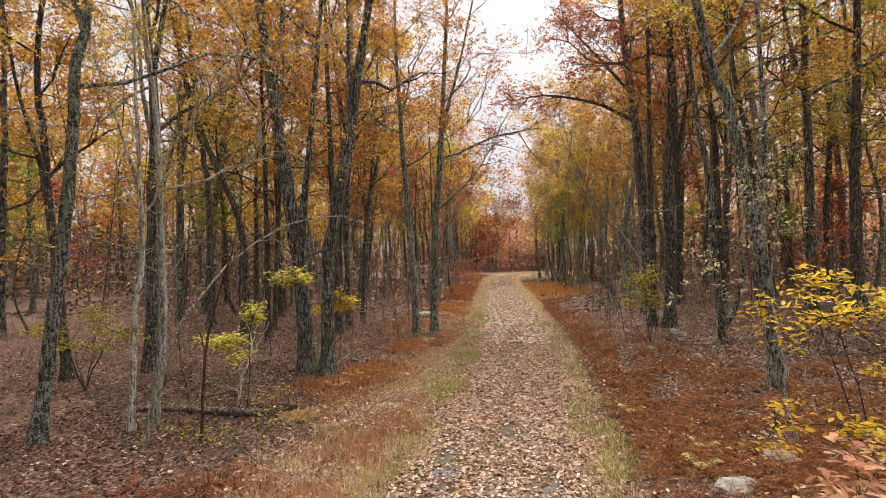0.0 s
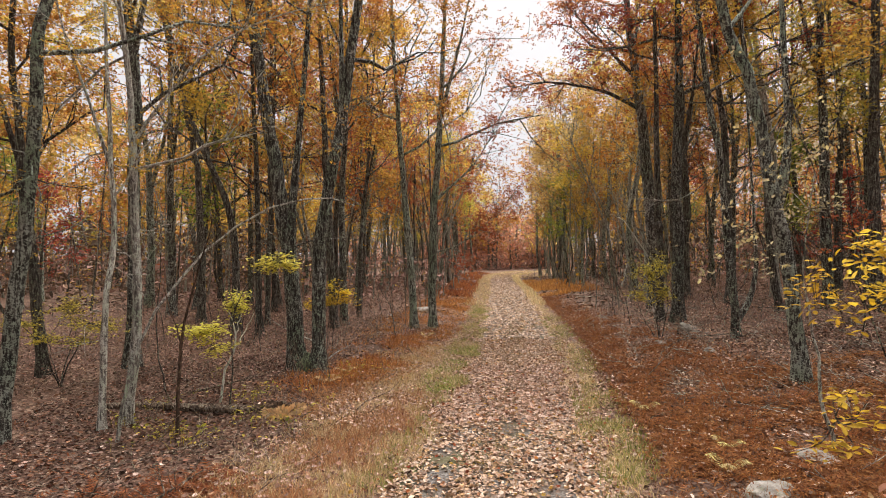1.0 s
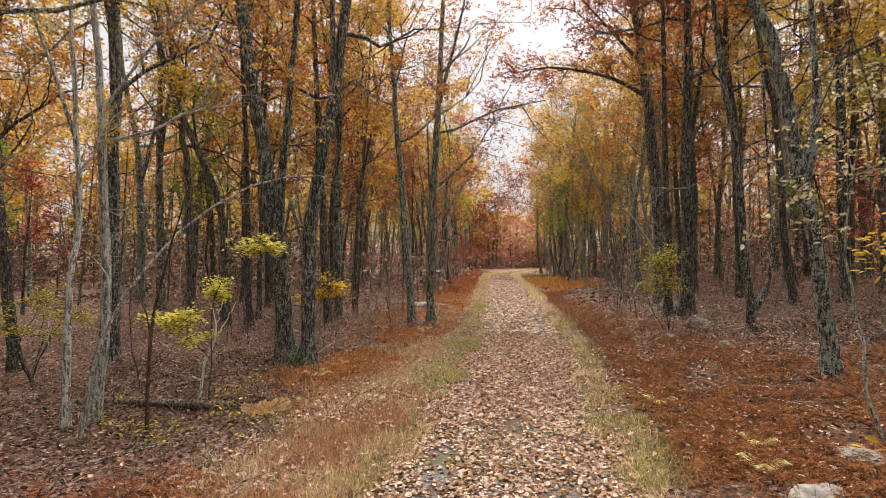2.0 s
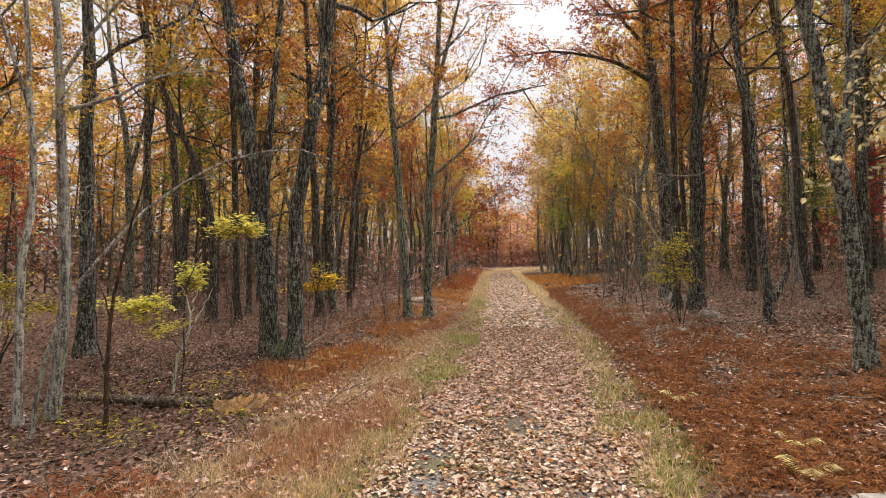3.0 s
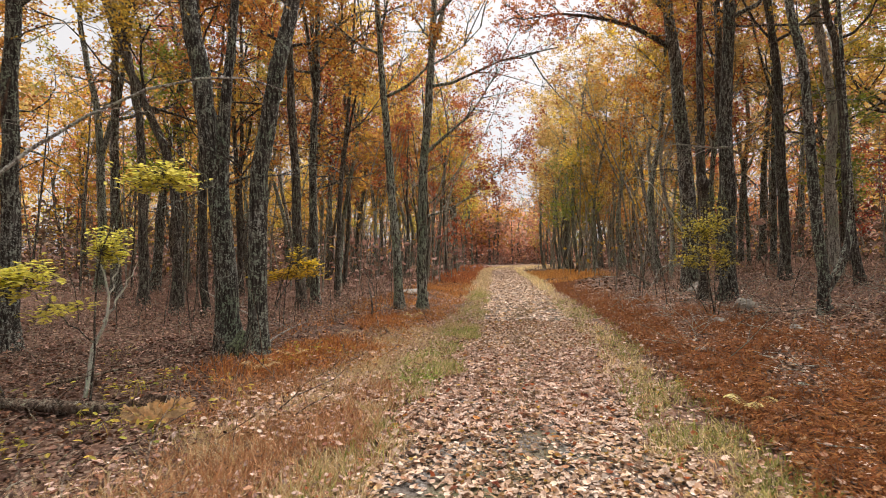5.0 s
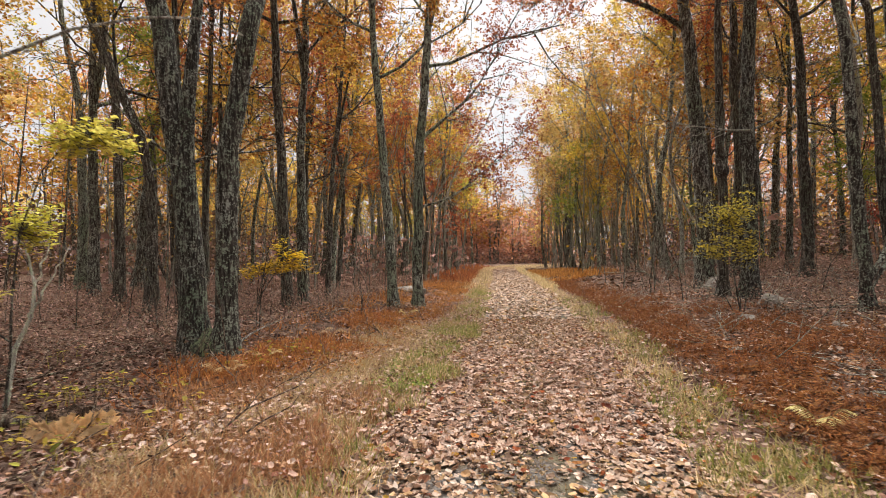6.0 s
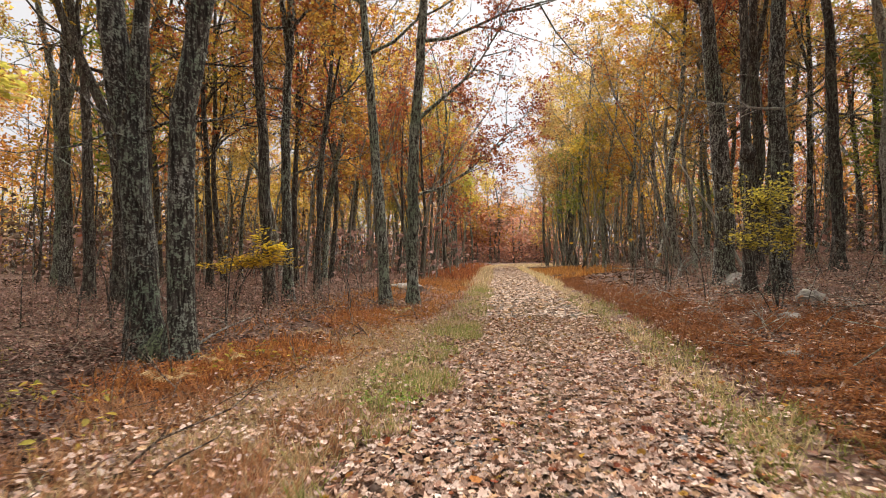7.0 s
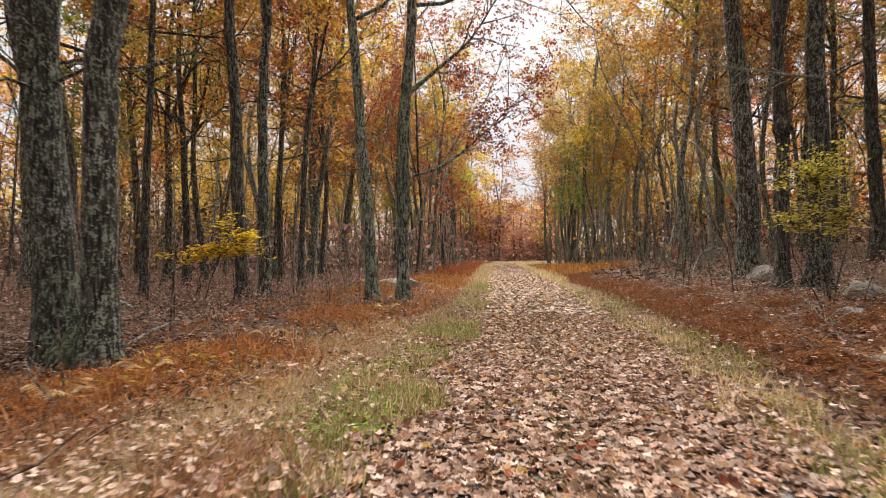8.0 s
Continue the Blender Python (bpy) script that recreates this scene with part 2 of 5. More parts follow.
def rock_material():
    m, nt, b = material("grey_rock", 0.85)
    v = place(nt)
    a = node(nt, "ShaderNodeTexNoise", Vector=v, Scale=4.0, Detail=8.0, Roughness=0.7).outputs[0]
    col = ramp(nt, a, [(0.32, (0.1, 0.092, 0.082)), (0.5, (0.26, 0.24, 0.215)), (0.7, (0.46, 0.43, 0.39))])
    f = node(nt, "ShaderNodeTexNoise", Vector=v, Scale=13.0, Detail=5.0).outputs[0]
    col = mix(nt, ramp(nt, f, [(0.52, (0, 0, 0)), (0.66, (0.6, 0.6, 0.6))]), col, (0.2, 0.2, 0.13))
    nt.links.new(col, b.inputs["Base Color"])
    bump(nt, b, a, 0.8, 0.04)
    return m


GROUND, GRAVEL, ROCK = ground_material(), gravel_material(), rock_material()


# ---- geometry helpers ----
class Geo:
    """Collects vertices and faces in arrays, and makes one mesh of them."""

    def __init__(self):
        self.v, self.f, self.n = [], [], 0

    def add(self, v, f):
        v = np.asarray(v, float).reshape(-1, 3)
        self.v.append(v)
        self.f.append(np.asarray(f, int) + self.n)
        self.n += len(v)

    def mesh(self, name, mat, smooth=False):
        me = bpy.data.meshes.new(name)
        v = np.concatenate(self.v)
        me.vertices.add(len(v))
        me.vertices.foreach_set("co", v.ravel())
        loops = np.concatenate([f.ravel() for f in self.f])
        sizes = np.concatenate([np.full(len(f), f.shape[1]) for f in self.f])
        me.loops.add(len(loops))
        me.loops.foreach_set("vertex_index", loops.astype(np.int32))
        me.polygons.add(len(sizes))
        me.polygons.foreach_set("loop_start", np.concatenate([[0], np.cumsum(sizes)[:-1]]).astype(np.int32))
        me.polygons.foreach_set("use_smooth", np.full(len(sizes), smooth))
        me.materials.append(mat)
        me.update(calc_edges=True)
        return me


def part(name, geo, mat, parent=None, label="", smooth=False):
    ob = new(name, geo.mesh(name, mat, smooth))
    ob.parent = parent
    return tagged(ob, label=label)


def unit(a):
    return a / np.maximum(np.linalg.norm(a, axis=-1, keepdims=True), 1e-9)


def spline(pts, m):
    """m points along a smooth curve through pts."""
    p = np.asarray(pts, float)
    p = np.vstack([2 * p[0] - p[1], p, 2 * p[-1] - p[-2]])
    u = np.linspace(0, len(p) - 3 - 1e-6, m)
    k = u.astype(int)
    t = (u - k)[:, None]
    a, b, c, d = p[k], p[k + 1], p[k + 2], p[k + 3]
    return 0.5 * (2 * b + (c - a) * t + (2 * a - 5 * b + 4 * c - d) * t ** 2 + (3 * b - a - 3 * c + d) * t ** 3)


def tube(geo, pts, radii, sides, rough=0.0, r=rng, cap=True):
    """A tapering round stem along pts."""
    pts = np.asarray(pts, float)
    tan = unit(np.gradient(pts, axis=0))
    ref = np.eye(3)[np.argmin(np.abs(tan.mean(0)))]
    u = unit(np.cross(tan, ref))
    w = np.cross(tan, u)
    ang = np.linspace(0, 2 * np.pi, sides, endpoint=False)
    rad = np.asarray(radii)[:, None] * (1 + rough * r.normal(size=(len(pts), sides)))
    ring = pts[:, None] + rad[..., None] * (np.cos(ang)[None, :, None] * u[:, None] + np.sin(ang)[None, :, None] * w[:, None])
    i, j = np.meshgrid(np.arange(len(pts) - 1), np.arange(sides), indexing="ij")
    a = i * sides + j
    b = i * sides + (j + 1) % sides
    f = np.stack([a, b, b + sides, a + sides], -1).reshape(-1, 4)
    geo.add(ring, f)
    if not cap:
        return
    cap = np.arange(sides)
    top = (len(pts) - 1) * sides + cap
    geo.add(np.vstack([ring.reshape(-1, 3)[top], pts[-1:] + tan[-1:] * radii[-1] * 0.5]), np.stack([cap, (cap + 1) % sides, np.full(sides, sides)], -1))


def turns(n, tilt, r=rng):
    """n random rotations: any heading, tipped by about tilt radians."""
    yaw = r.uniform(0, 2 * np.pi, n)
    ax = r.uniform(0, 2 * np.pi, n)
    a = r.normal(0, tilt, n)
    c, s = np.cos(yaw), np.sin(yaw)
    z = np.zeros(n)
    R1 = np.stack([np.stack([c, -s, z], -1), np.stack([s, c, z], -1), np.stack([z, z, z + 1], -1)], 1)
    k = np.stack([np.cos(ax), np.sin(ax), z], -1)
    K = np.stack([np.stack([z, -k[:, 2], k[:, 1]], -1), np.stack([k[:, 2], z, -k[:, 0]], -1), np.stack([-k[:, 1], k[:, 0], z], -1)], 1)
    R2 = np.eye(3) + np.sin(a)[:, None, None] * K + (1 - np.cos(a))[:, None, None] * (K @ K)
    return R2 @ R1


def scatter(geo, shape, pos, rot, size):
    """The shape (verts, faces) at every place, turned and sized."""
    v, f = shape
    size = np.asarray(size, float).reshape(-1, 1, 1) if np.ndim(size) < 2 else np.asarray(size)[:, None, :]
    out = np.einsum("nij,nkj->nki", rot, v[None] * size) + pos[:, None]
    fs = f[None] + (np.arange(len(pos)) * len(v))[:, None, None]
    geo.add(out.reshape(-1, 3), fs.reshape(-1, f.shape[1]))


def lobed(n, lobes, depth, width, curl, r):
    """A lobed leaf blade, about 1 long, as a fan round its midrib, curled."""
    a = np.linspace(0, 2 * np.pi, n, endpoint=False)
    rad = 0.5 * (1 - depth * (0.5 + 0.5 * np.cos(lobes * a + 0.6))) * (1 + 0.12 * r.normal(size=n))
    x, y = rad * np.cos(a), rad * np.sin(a) * width
    z = curl * (x ** 2 * 1.6 + y ** 2 * 2.4) + 0.035 * r.normal(size=n)
    v = np.vstack([np.stack([x, y, z], -1), [[0, 0, -0.02]]])
    i = np.arange(n)
    return v, np.stack([i, (i + 1) % n, np.full(n, n)], -1)


leaf_r = np.random.default_rng(3)
LOBED = [lobed(11, 5, 0.42, 0.78, c, leaf_r) for c in (0.35, -0.3, 0.6, 0.15, -0.5, 0.4)]
PLAIN = [lobed(6, 2, 0.2, 0.65, c, leaf_r) for c in (0.6, -0.6, 0.9, 0.3)]
BLADE = (np.array([[-0.5, 0, 0], [0.0, -0.3, 0.1], [0.5, 0, -0.05], [0.0, 0.3, 0.1]]), np.array([[0, 1, 2, 3]]))
SPRIG = (np.array([[-0.05, 0, 0], [0.3, -0.2, 0.14], [0.56, 0.16, -0.06], [-0.02, 0.06, 0.02], [-0.16, 0.44, 0.14], [-0.52, 0.2, -0.06], [0.0, -0.06, 0.03], [-0.42, -0.26, -0.08], [-0.06, -0.54, 0.14]]),
         np.array([[0, 1, 2], [3, 4, 5], [6, 7, 8]]))
OVAL = (np.array([[-0.5, 0, 0], [-0.2, -0.24, 0.05], [0.15, -0.22, 0.05], [0.5, 0, -0.06], [0.15, 0.22, 0.05], [-0.2, 0.24, 0.05], [0, 0, -0.02]]),
        np.array([[0, 1, 6], [1, 2, 6], [2, 3, 6], [3, 4, 6], [4, 5, 6], [5, 0, 6]]))
STALK = (np.array([[-0.5, 0, 0], [0.5, 0, 0], [-0.36, 0.16, 0.55], [0.36, 0.16, 0.55], [0, 0.5, 1.0]]), np.array([[0, 1, 3], [0, 3, 2], [2, 3, 4]]))

# ---- the lie of the land ----
TRACK_Y = (-60, 6, 8.2, 10.6, 15, 23, 36, 50, 62, 75, 88, 100)
TRACK_X = (-7.5, 0.6, 0.94, 1.32, 2.0, 2.85, 4.15, 5.35, 6.7, 11, 22, 40)


def track(y):
    return np.interp(y, TRACK_Y, TRACK_X)


def ease(u):
    u = np.clip(u, 0, 1)
    return u * u * (3 - 2 * u)


def land(x, y):
    """Height of the ground: a level track, a bank on one side, a shallow dip on the other."""
    x, y = np.asarray(x, float), np.asarray(y, float)
    d = x - track(y)
    r, l = np.clip(d - 1.3, 0, None), np.clip(-d - 1.8, 0, None)
    z = (1 - 0.85 * ease((y - 34) / 20)) * 0.14 * np.minimum(r, 6.5) + 0.015 * np.clip(r - 6.5, 0, 30) - 0.035 * np.minimum(l, 5) + 0.25 * ease((y - 10.5) / 4) * ease(l / 2)
    off = ease((np.abs(d) - 1.2) / 1.5)
    z = z + off * (0.035 * np.sin(1.7 * x + 0.6 * y) * np.sin(1.3 * y - 0.5 * x + 1) + 0.02 * np.sin(4.1 * x + 1.7 * y) * np.sin(3.3 * y))
    return z - 0.025 * (np.exp(-((d - 0.62) / 0.25) ** 2) + np.exp(-((d + 0.62) / 0.25) ** 2))


def clumps(x, y, s, seed=0.0):
    """A soft patchy field between 0 and 1."""
    x, y = x / s + seed, y / s - 1.7 * seed
    v = np.sin(x + 1.3 * np.sin(0.7 * y + seed)) * np.sin(1.1 * y + 1.2 * np.sin(0.8 * x)) + 0.6 * np.sin(2.3 * x + 1.1 * y) * np.sin(2.1 * y - 0.9 * x + seed)
    return np.clip(0.5 + 0.4 * v, 0, 1)


def spaced(*runs):
    return np.unique(np.concatenate([np.arange(a, b, s) for a, b, s in runs]))


xs = spaced((-1500, -200, 130), (-200, -40, 16), (-40, -12, 1.4), (-12, 16, 0.22), (16, 45, 1.4), (45, 200, 16), (200, 1501, 130))
ys = spaced((-1500, -200, 130), (-200, -20, 16), (-20, 1, 1.5), (1, 32, 0.25), (32, 100, 1.2), (100, 220, 12), (220, 1501, 130))
gx, gy = np.meshgrid(xs, ys)
g = Geo()
i, j = np.meshgrid(np.arange(len(ys) - 1), np.arange(len(xs) - 1), indexing="ij")
k = i * len(xs) + j
g.add(np.stack([gx, gy, land(gx, gy)], -1), np.stack([k, k + 1, k + 1 + len(xs), k + len(xs)], -1).reshape(-1, 4))
ground = part("ground", g, GROUND, smooth=True)
tagged(ground, "brown woodland floor covered in fallen oak leaves", "ground", kind="structure")

ty = spaced((-20, 1, 1.0), (1, 34, 0.25), (34, 92, 0.8))
td = np.linspace(-1.12, 1.12, 17)
g = Geo()
tx = track(ty)[:, None] + td[None] + 0.05 * np.sin(ty * 2.1)[:, None] * np.sign(td)[None]
tyy = np.repeat(ty[:, None], len(td), 1)
lift = 0.012 - 0.03 * (np.abs(td) > 1.1)
i, j = np.meshgrid(np.arange(len(ty) - 1), np.arange(len(td) - 1), indexing="ij")
k = i * len(td) + j
g.add(np.stack([tx, tyy, land(tx, tyy) + lift], -1), np.stack([k, k + 1, k + 1 + len(td), k + len(td)], -1).reshape(-1, 4))
path = part("path", g, GRAVEL, smooth=True)
tagged(path, "straight gravel forest track strewn with pale fallen leaves", "path", kind="structure")


# ---- trees ----
def limb(r, start, way, length, r0, wood, tips, depth, sides, lift=0.06, wild=0.28):
    """A crooked branch with its side branches; the ends are kept for the leaves."""
    m = 6 if depth > 1 else 4 if depth else 3
    p, w = [np.asarray(start, float)], np.asarray(way, float)
    for _ in range(m - 1):
        w = unit(w + wild * r.normal(size=3) + np.array([0, 0, lift]))
        p.append(p[-1] + w * length / (m - 1))
    p = np.array(p)
    tube(wood, p, np.maximum(r0 * np.linspace(1, 0.3, m), 0.004), sides, cap=False)
    if depth == 0:
        tips.append(p[1:])
        return
    if depth == 1:
        tips.append(p[2:])
    for _ in range(4 if depth > 1 else 3):
        k = r.integers(1, m)
        q = unit(p[k] - p[k - 1])
        side = unit(np.cross(q, r.normal(size=3)))
        limb(r, p[k], unit(q + side * r.uniform(0.5, 1.1)), length * r.uniform(0.38, 0.62), max(r0 * 0.5, 0.005), wood, tips, depth - 1, max(3, sides - 2), lift, wild)


def leafage(r, tips, count, size, spread, shape=SPRIG, tilt=0.9):
    """count leaves round the twig ends."""
    pts = np.concatenate(tips)
    share = r.gamma(0.55, 1.0, len(pts))
    pos = pts[r.choice(len(pts), count, p=share / share.sum())] + r.normal(0, spread, (count, 3)) * np.array([1, 1, 0.7])
    g = Geo()
    scatter(g, shape, pos, turns(count, tilt, r), size * r.uniform(0.6, 1.25, count))
    return g


def tree(name, label, x, y, radius, lean, height, leaves, bark=BARK, seed=1, stems=(), limbs=(), first=0.38, count=2100, size=None, nlimbs=10, spread=0.2, reach=0.3, deep=2, group="forest trees", at=None, crook=0.0015, steep=(0.25, 0.9), sides=12, dead=7, fork=0.55):
    """A tree: its trunk follows lean (sideways, up), forks into stems, and bears limbs and a crown."""
    r = np.random.default_rng(seed)
    if size is None:
        size = min(0.18, 0.1 + 0.006 * max(0.0, y - 6))
        count = int(count * (0.18 / size) ** 1.3)
    root = new(name)
    root.location = at or (x, y, float(land(x, y)) - 0.03)
    tagged(root, label, "tree", group)
    lean = [(0, 0)] + list(lean)
    (ax, az), (bx, bz) = lean[-2], lean[-1]
    if bz < height:
        s = 0.7 * (bx - ax) / (bz - az)
        lean = lean + [(bx + s * (height - bz) * 0.5, bz + (height - bz) * 0.5), (bx + s * (height - bz) * 0.8, height)]
    bow = r.normal(0, 0.05, len(lean)) * np.array([z / 6 for _, z in lean])
    pts = spline([(dx, b, dz) for (dx, dz), b in zip(lean, bow)], 22)
    z = np.clip(pts[:, 2] / height, 0, 1)
    pts[1:, :2] += r.normal(0, radius * 0.1, (21, 2))
    sway = spline(np.vstack([np.zeros((1, 3)), np.cumsum(r.normal(0, crook * height, (6, 3)), 0)]), 22)
    pts[:, :2] += sway[:, :2]
    rad = radius * (1 - 0.82 * z ** 1.15) * (1 + 0.38 * np.exp(-pts[:, 2] / (radius * 1.4)))
    rad[0] *= 1.12
    g = Geo()
    tube(g, pts, rad, sides, 0.035, r)
    part("trunk", g, bark, root, smooth=True)
    tops = [(pts, rad)]
    if not stems and r.uniform() < fork:
        zs, s = height * r.uniform(0.3, 0.52), r.choice([-1, 1]) * r.uniform(0.35, 0.9)
        k = int(np.argmin(np.abs(pts[:, 2] - zs)))
        stems = [(zs, [(pts[k, 0] + s * 0.45, zs + height * 0.1), (pts[k, 0] + s, zs + height * 0.24)])]
    for zs, line in stems:
        k = int(np.argmin(np.abs(pts[:, 2] - zs)))
        (ax, az), (bx, bz) = ([(pts[k, 0], pts[k, 2])] + list(line))[-2:]
        s = (bx - ax) / max(bz - az, 0.1)
        full = [tuple(pts[k])] + [(dx, pts[k, 1], dz) for dx, dz in line] + [(bx + s * (height - bz) * 0.7, pts[k, 1] + 0.3, height * 0.96)]
        p = spline(full, 14)
        rr = rad[k] * 0.82 * np.linspace(1, 0.2, 14)
        g = Geo()
        tube(g, p, rr, 10, 0.035, r)
        part("stem", g, bark, root, smooth=True)
        tops.append((p, rr))
    tips = []
    tips_before = any(len(l) == 2 for l in limbs)
    for line, r0, *bare in limbs:
        p = spline(line, 10)
        w = Geo()
        tube(w, p, r0 * np.linspace(1, 0.25, 10), 7, 0.03, r)
        for k in range(3, 10):
            q = unit(p[k] - p[k - 1])
            for _ in range(2):
                limb(r, p[k], unit(q + 0.9 * unit(r.normal(size=3))), r.uniform(0.5, 1.1), r0 * 0.35, w, [] if bare else tips, 1, 4)
        part("limb", w, BARK_MAPLE if bare else bark, root, "bare pale dead limb" if bare else "", smooth=True)
    for n in range(nlimbs):
        p, rr = tops[n % len(tops)]
        u = first + (0.97 - first) * ((n + r.uniform()) / nlimbs)
        k = min(int(np.searchsorted(p[:, 2], u * height)), len(p) - 2)
        a = n * 2.4 + r.uniform(0, 1)
        up = r.uniform(*steep)
        w = Geo()
        limb(r, p[k], unit(np.array([np.cos(a), np.sin(a), up])), height * reach * r.uniform(0.6, 1.1) * (1.15 - 0.6 * u), rr[k] * 0.5, w, tips, deep, 6)
        part("limb", w, bark, root, smooth=True)
    for n in range(dead):
        k = int(np.searchsorted(pts[:, 2], r.uniform(0.14, max(first, 0.3)) * height))
        a = r.uniform(0, 6.28)
        w = Geo()
        limb(r, pts[k], unit(np.array([np.cos(a), np.sin(a), r.uniform(-0.1, 0.9)])), height * r.uniform(0.04, 0.13), max(0.006, radius * r.uniform(0.07, 0.15)), w, [], 1, 4, 0.05, 0.35)
        part("dead_branch", w, bark, root)
    if limbs and tips_before:
        count += 200 * len(limbs)
    if count:
        part("crown", leafage(r, tips, count, size, spread), leaves, root)
    return root


OAK = "grey lichened oak trunk with orange autumn leaves"
# the clump beside the track
clump = tree("oak_tree", "forked grey oak with lichen patches in a clump", -3.0, 12.2, 0.176, [(-0.12, 1.65), (-0.21, 2.54), (-0.34, 3.25), (-0.41, 4.14), (-0.65, 5.48)], 14, YELLOWGREEN, seed=71, count=2100, stems=[(2.4, [(-0.13, 3.4), (0.06, 5.48)])])
tree("oak_tree", "leaning grey oak with lichen patches in a clump", -2.52, 11.95, 0.148, [(0.03, 1.56), (0.08, 2.75), (0.19, 3.76), (0.34, 4.52), (0.49, 5.29)], 14, ORANGE, seed=112, count=1700, stems=[(5.2, [(0.45, 6.4)])])
# the mossy swelling where the two trunks of the clump meet
bm = bmesh.new()
bmesh.ops.create_icosphere(bm, subdivisions=4, radius=1)
for v in bm.verts:
    p = v.co.copy()
    k = 1 + 0.22 * noise.noise(p * 2.3) + 0.1 * noise.noise(p * 7)
    v.co = Vector((p.x * 0.36 * k, p.y * 0.22 * k, (p.z * 0.3 if p.z > 0 else p.z * 0.2) * k))
me = bpy.data.meshes.new("root_swelling")
bm.to_mesh(me)
bm.free()
for q in me.polygons:
    q.use_smooth = True
me.materials.append(BARK_MOSSY)
ob = new("root_swelling", me)
ob.parent = clump
ob.matrix_basis = pose(0.3, -0.17, 0.06, 0, 0, -22)
tagged(ob, "mossy swollen root base")
# the slender pair by the track
tree("oak_tree", OAK, -0.82, 17.4, 0.115, [(-0.1, 1.65), (-0.3, 3.6), (-0.45, 5.3), (-0.56, 6.9), (-0.62, 7.8)], 13, ORANGE, BARK_LICHEN, seed=13, fork=0, size=0.13, count=3200)
tree("oak_tree", "slender forked oak with dark limbs over the track", -0.27, 17.6, 0.13, [(-0.04, 1.6), (0.0, 3.7), (0.13, 5.5), (0.2, 6.6)], 14, RUSSET, BARK_LICHEN, seed=14, size=0.12, count=3800, stems=[(6.4, [(0.5, 7.6), (0.9, 9.2)])],
     limbs=[([(0.0, 0, 2.4), (0.7, -0.2, 2.6), (1.4, -0.3, 3.1), (2.2, -0.3, 3.9)], 0.035), ([(0.05, 0, 4.0), (0.6, 0.1, 4.5), (1.3, 0.3, 5.2), (1.9, 0.4, 6.2)], 0.05)])
# the pair on the bank, with the long limb
tree("oak_tree", "dark oak on the bank with long drooping limb", 7.27, 19.3, 0.23, [(-0.1, 2.0), (-0.38, 5.2), (-0.8, 8.5)], 15, RUSSET, BARK, seed=15, first=0.5, count=3600, size=0.145,
     limbs=[([(-0.58, 0, 6.9), (-1.4, -0.3, 7.2), (-2.2, -0.5, 7.4), (-3.7, -0.6, 7.6), (-4.85, -0.7, 7.4)], 0.08), ([(-0.75, 0, 8.0), (-1.9, -0.5, 8.9), (-3.2, -0.9, 10.0)], 0.07)])
tree("oak_tree", "straight dark oak on the bank with a dead limb", 6.75, 16.35, 0.17, [(0.0, 1.8), (-0.03, 4.37), (0.06, 6.94)], 15, DEEPRED, BARK, seed=16, first=0.42, count=3800, size=0.145, nlimbs=12,
           limbs=[([(0.0, -0.1, 3.5), (-0.5, -0.3, 3.45), (-1.2, -0.4, 3.5), (-1.9, -0.4, 3.6)], 0.028, True)])
burled = tree("oak_tree", "dark slender oak with a burl between thicker oaks", 6.38, 16.7, 0.115, [(0.0, 1.8), (-0.03, 3.6), (-0.08, 6.0)], 12, DEEPRED, BARK_DARK, seed=39, first=0.55, count=900, fork=0)
tree("oak_tree", OAK, 9.1, 21.2, 0.17, [(0.03, 2.5), (-0.04, 4.4), (-0.15, 6.3)], 14, DEEPRED, BARK_DARK, seed=17, first=0.36, count=2800)
tree("oak_tree", "lichened oak forked low, leaning over the bank", 6.59, 12.9, 0.092, [(-0.1, 1.18), (-0.24, 2.56), (-0.41, 4.03), (-0.63, 5.5)], 12, GOLD, BARK, seed=18, stems=[(0.35, [(0.3, 0.9), (0.45, 1.7), (0.4, 2.8)])])
tree("oak_tree", OAK, 9.3, 18.3, 0.139, [(-0.03, 1.58), (-0.16, 3.43), (-0.23, 5.44), (-0.42, 7.75)], 14, ORANGE, BARK_DARK, seed=19)
tree("oak_tree", OAK, 9.17, 15.5, 0.1, [(-0.23, 1.65), (-0.4, 4.53), (-0.82, 6.4)], 12, GOLD, BARK_DARK, seed=20)
tree("oak_tree", OAK, 11.5, 19.5, 0.15, [(-0.12, 2.33), (-0.2, 4.83), (-0.37, 6.83), (-0.62, 8.16)], 14, YELLOWGREEN, BARK_PALE, seed=21)
tree("oak_tree", "mossy grey oak leaning towards the track", 5.45, 8.95, 0.108, [(-0.2, 1.8), (-0.45, 3.0), (-0.75, 4.6), (-1.15, 6.0)], 13, YELLOWGREEN, BARK_LICHEN, seed=22, count=1800, stems=[(2.6, [(-0.2, 3.6), (-0.25, 5.2)])])
tree("oak_tree", OAK, 10.23, 15.15, 0.14, [(-0.12, 2.5), (-0.19, 5.61), (-0.39, 8.73)], 14, ORANGE, BARK, seed=23)
tree("oak_tree", OAK, 10.94, 14.4, 0.15, [(0.0, 4.03), (0.0, 8.68)], 14, RUSSET, BARK_DARK, seed=24)
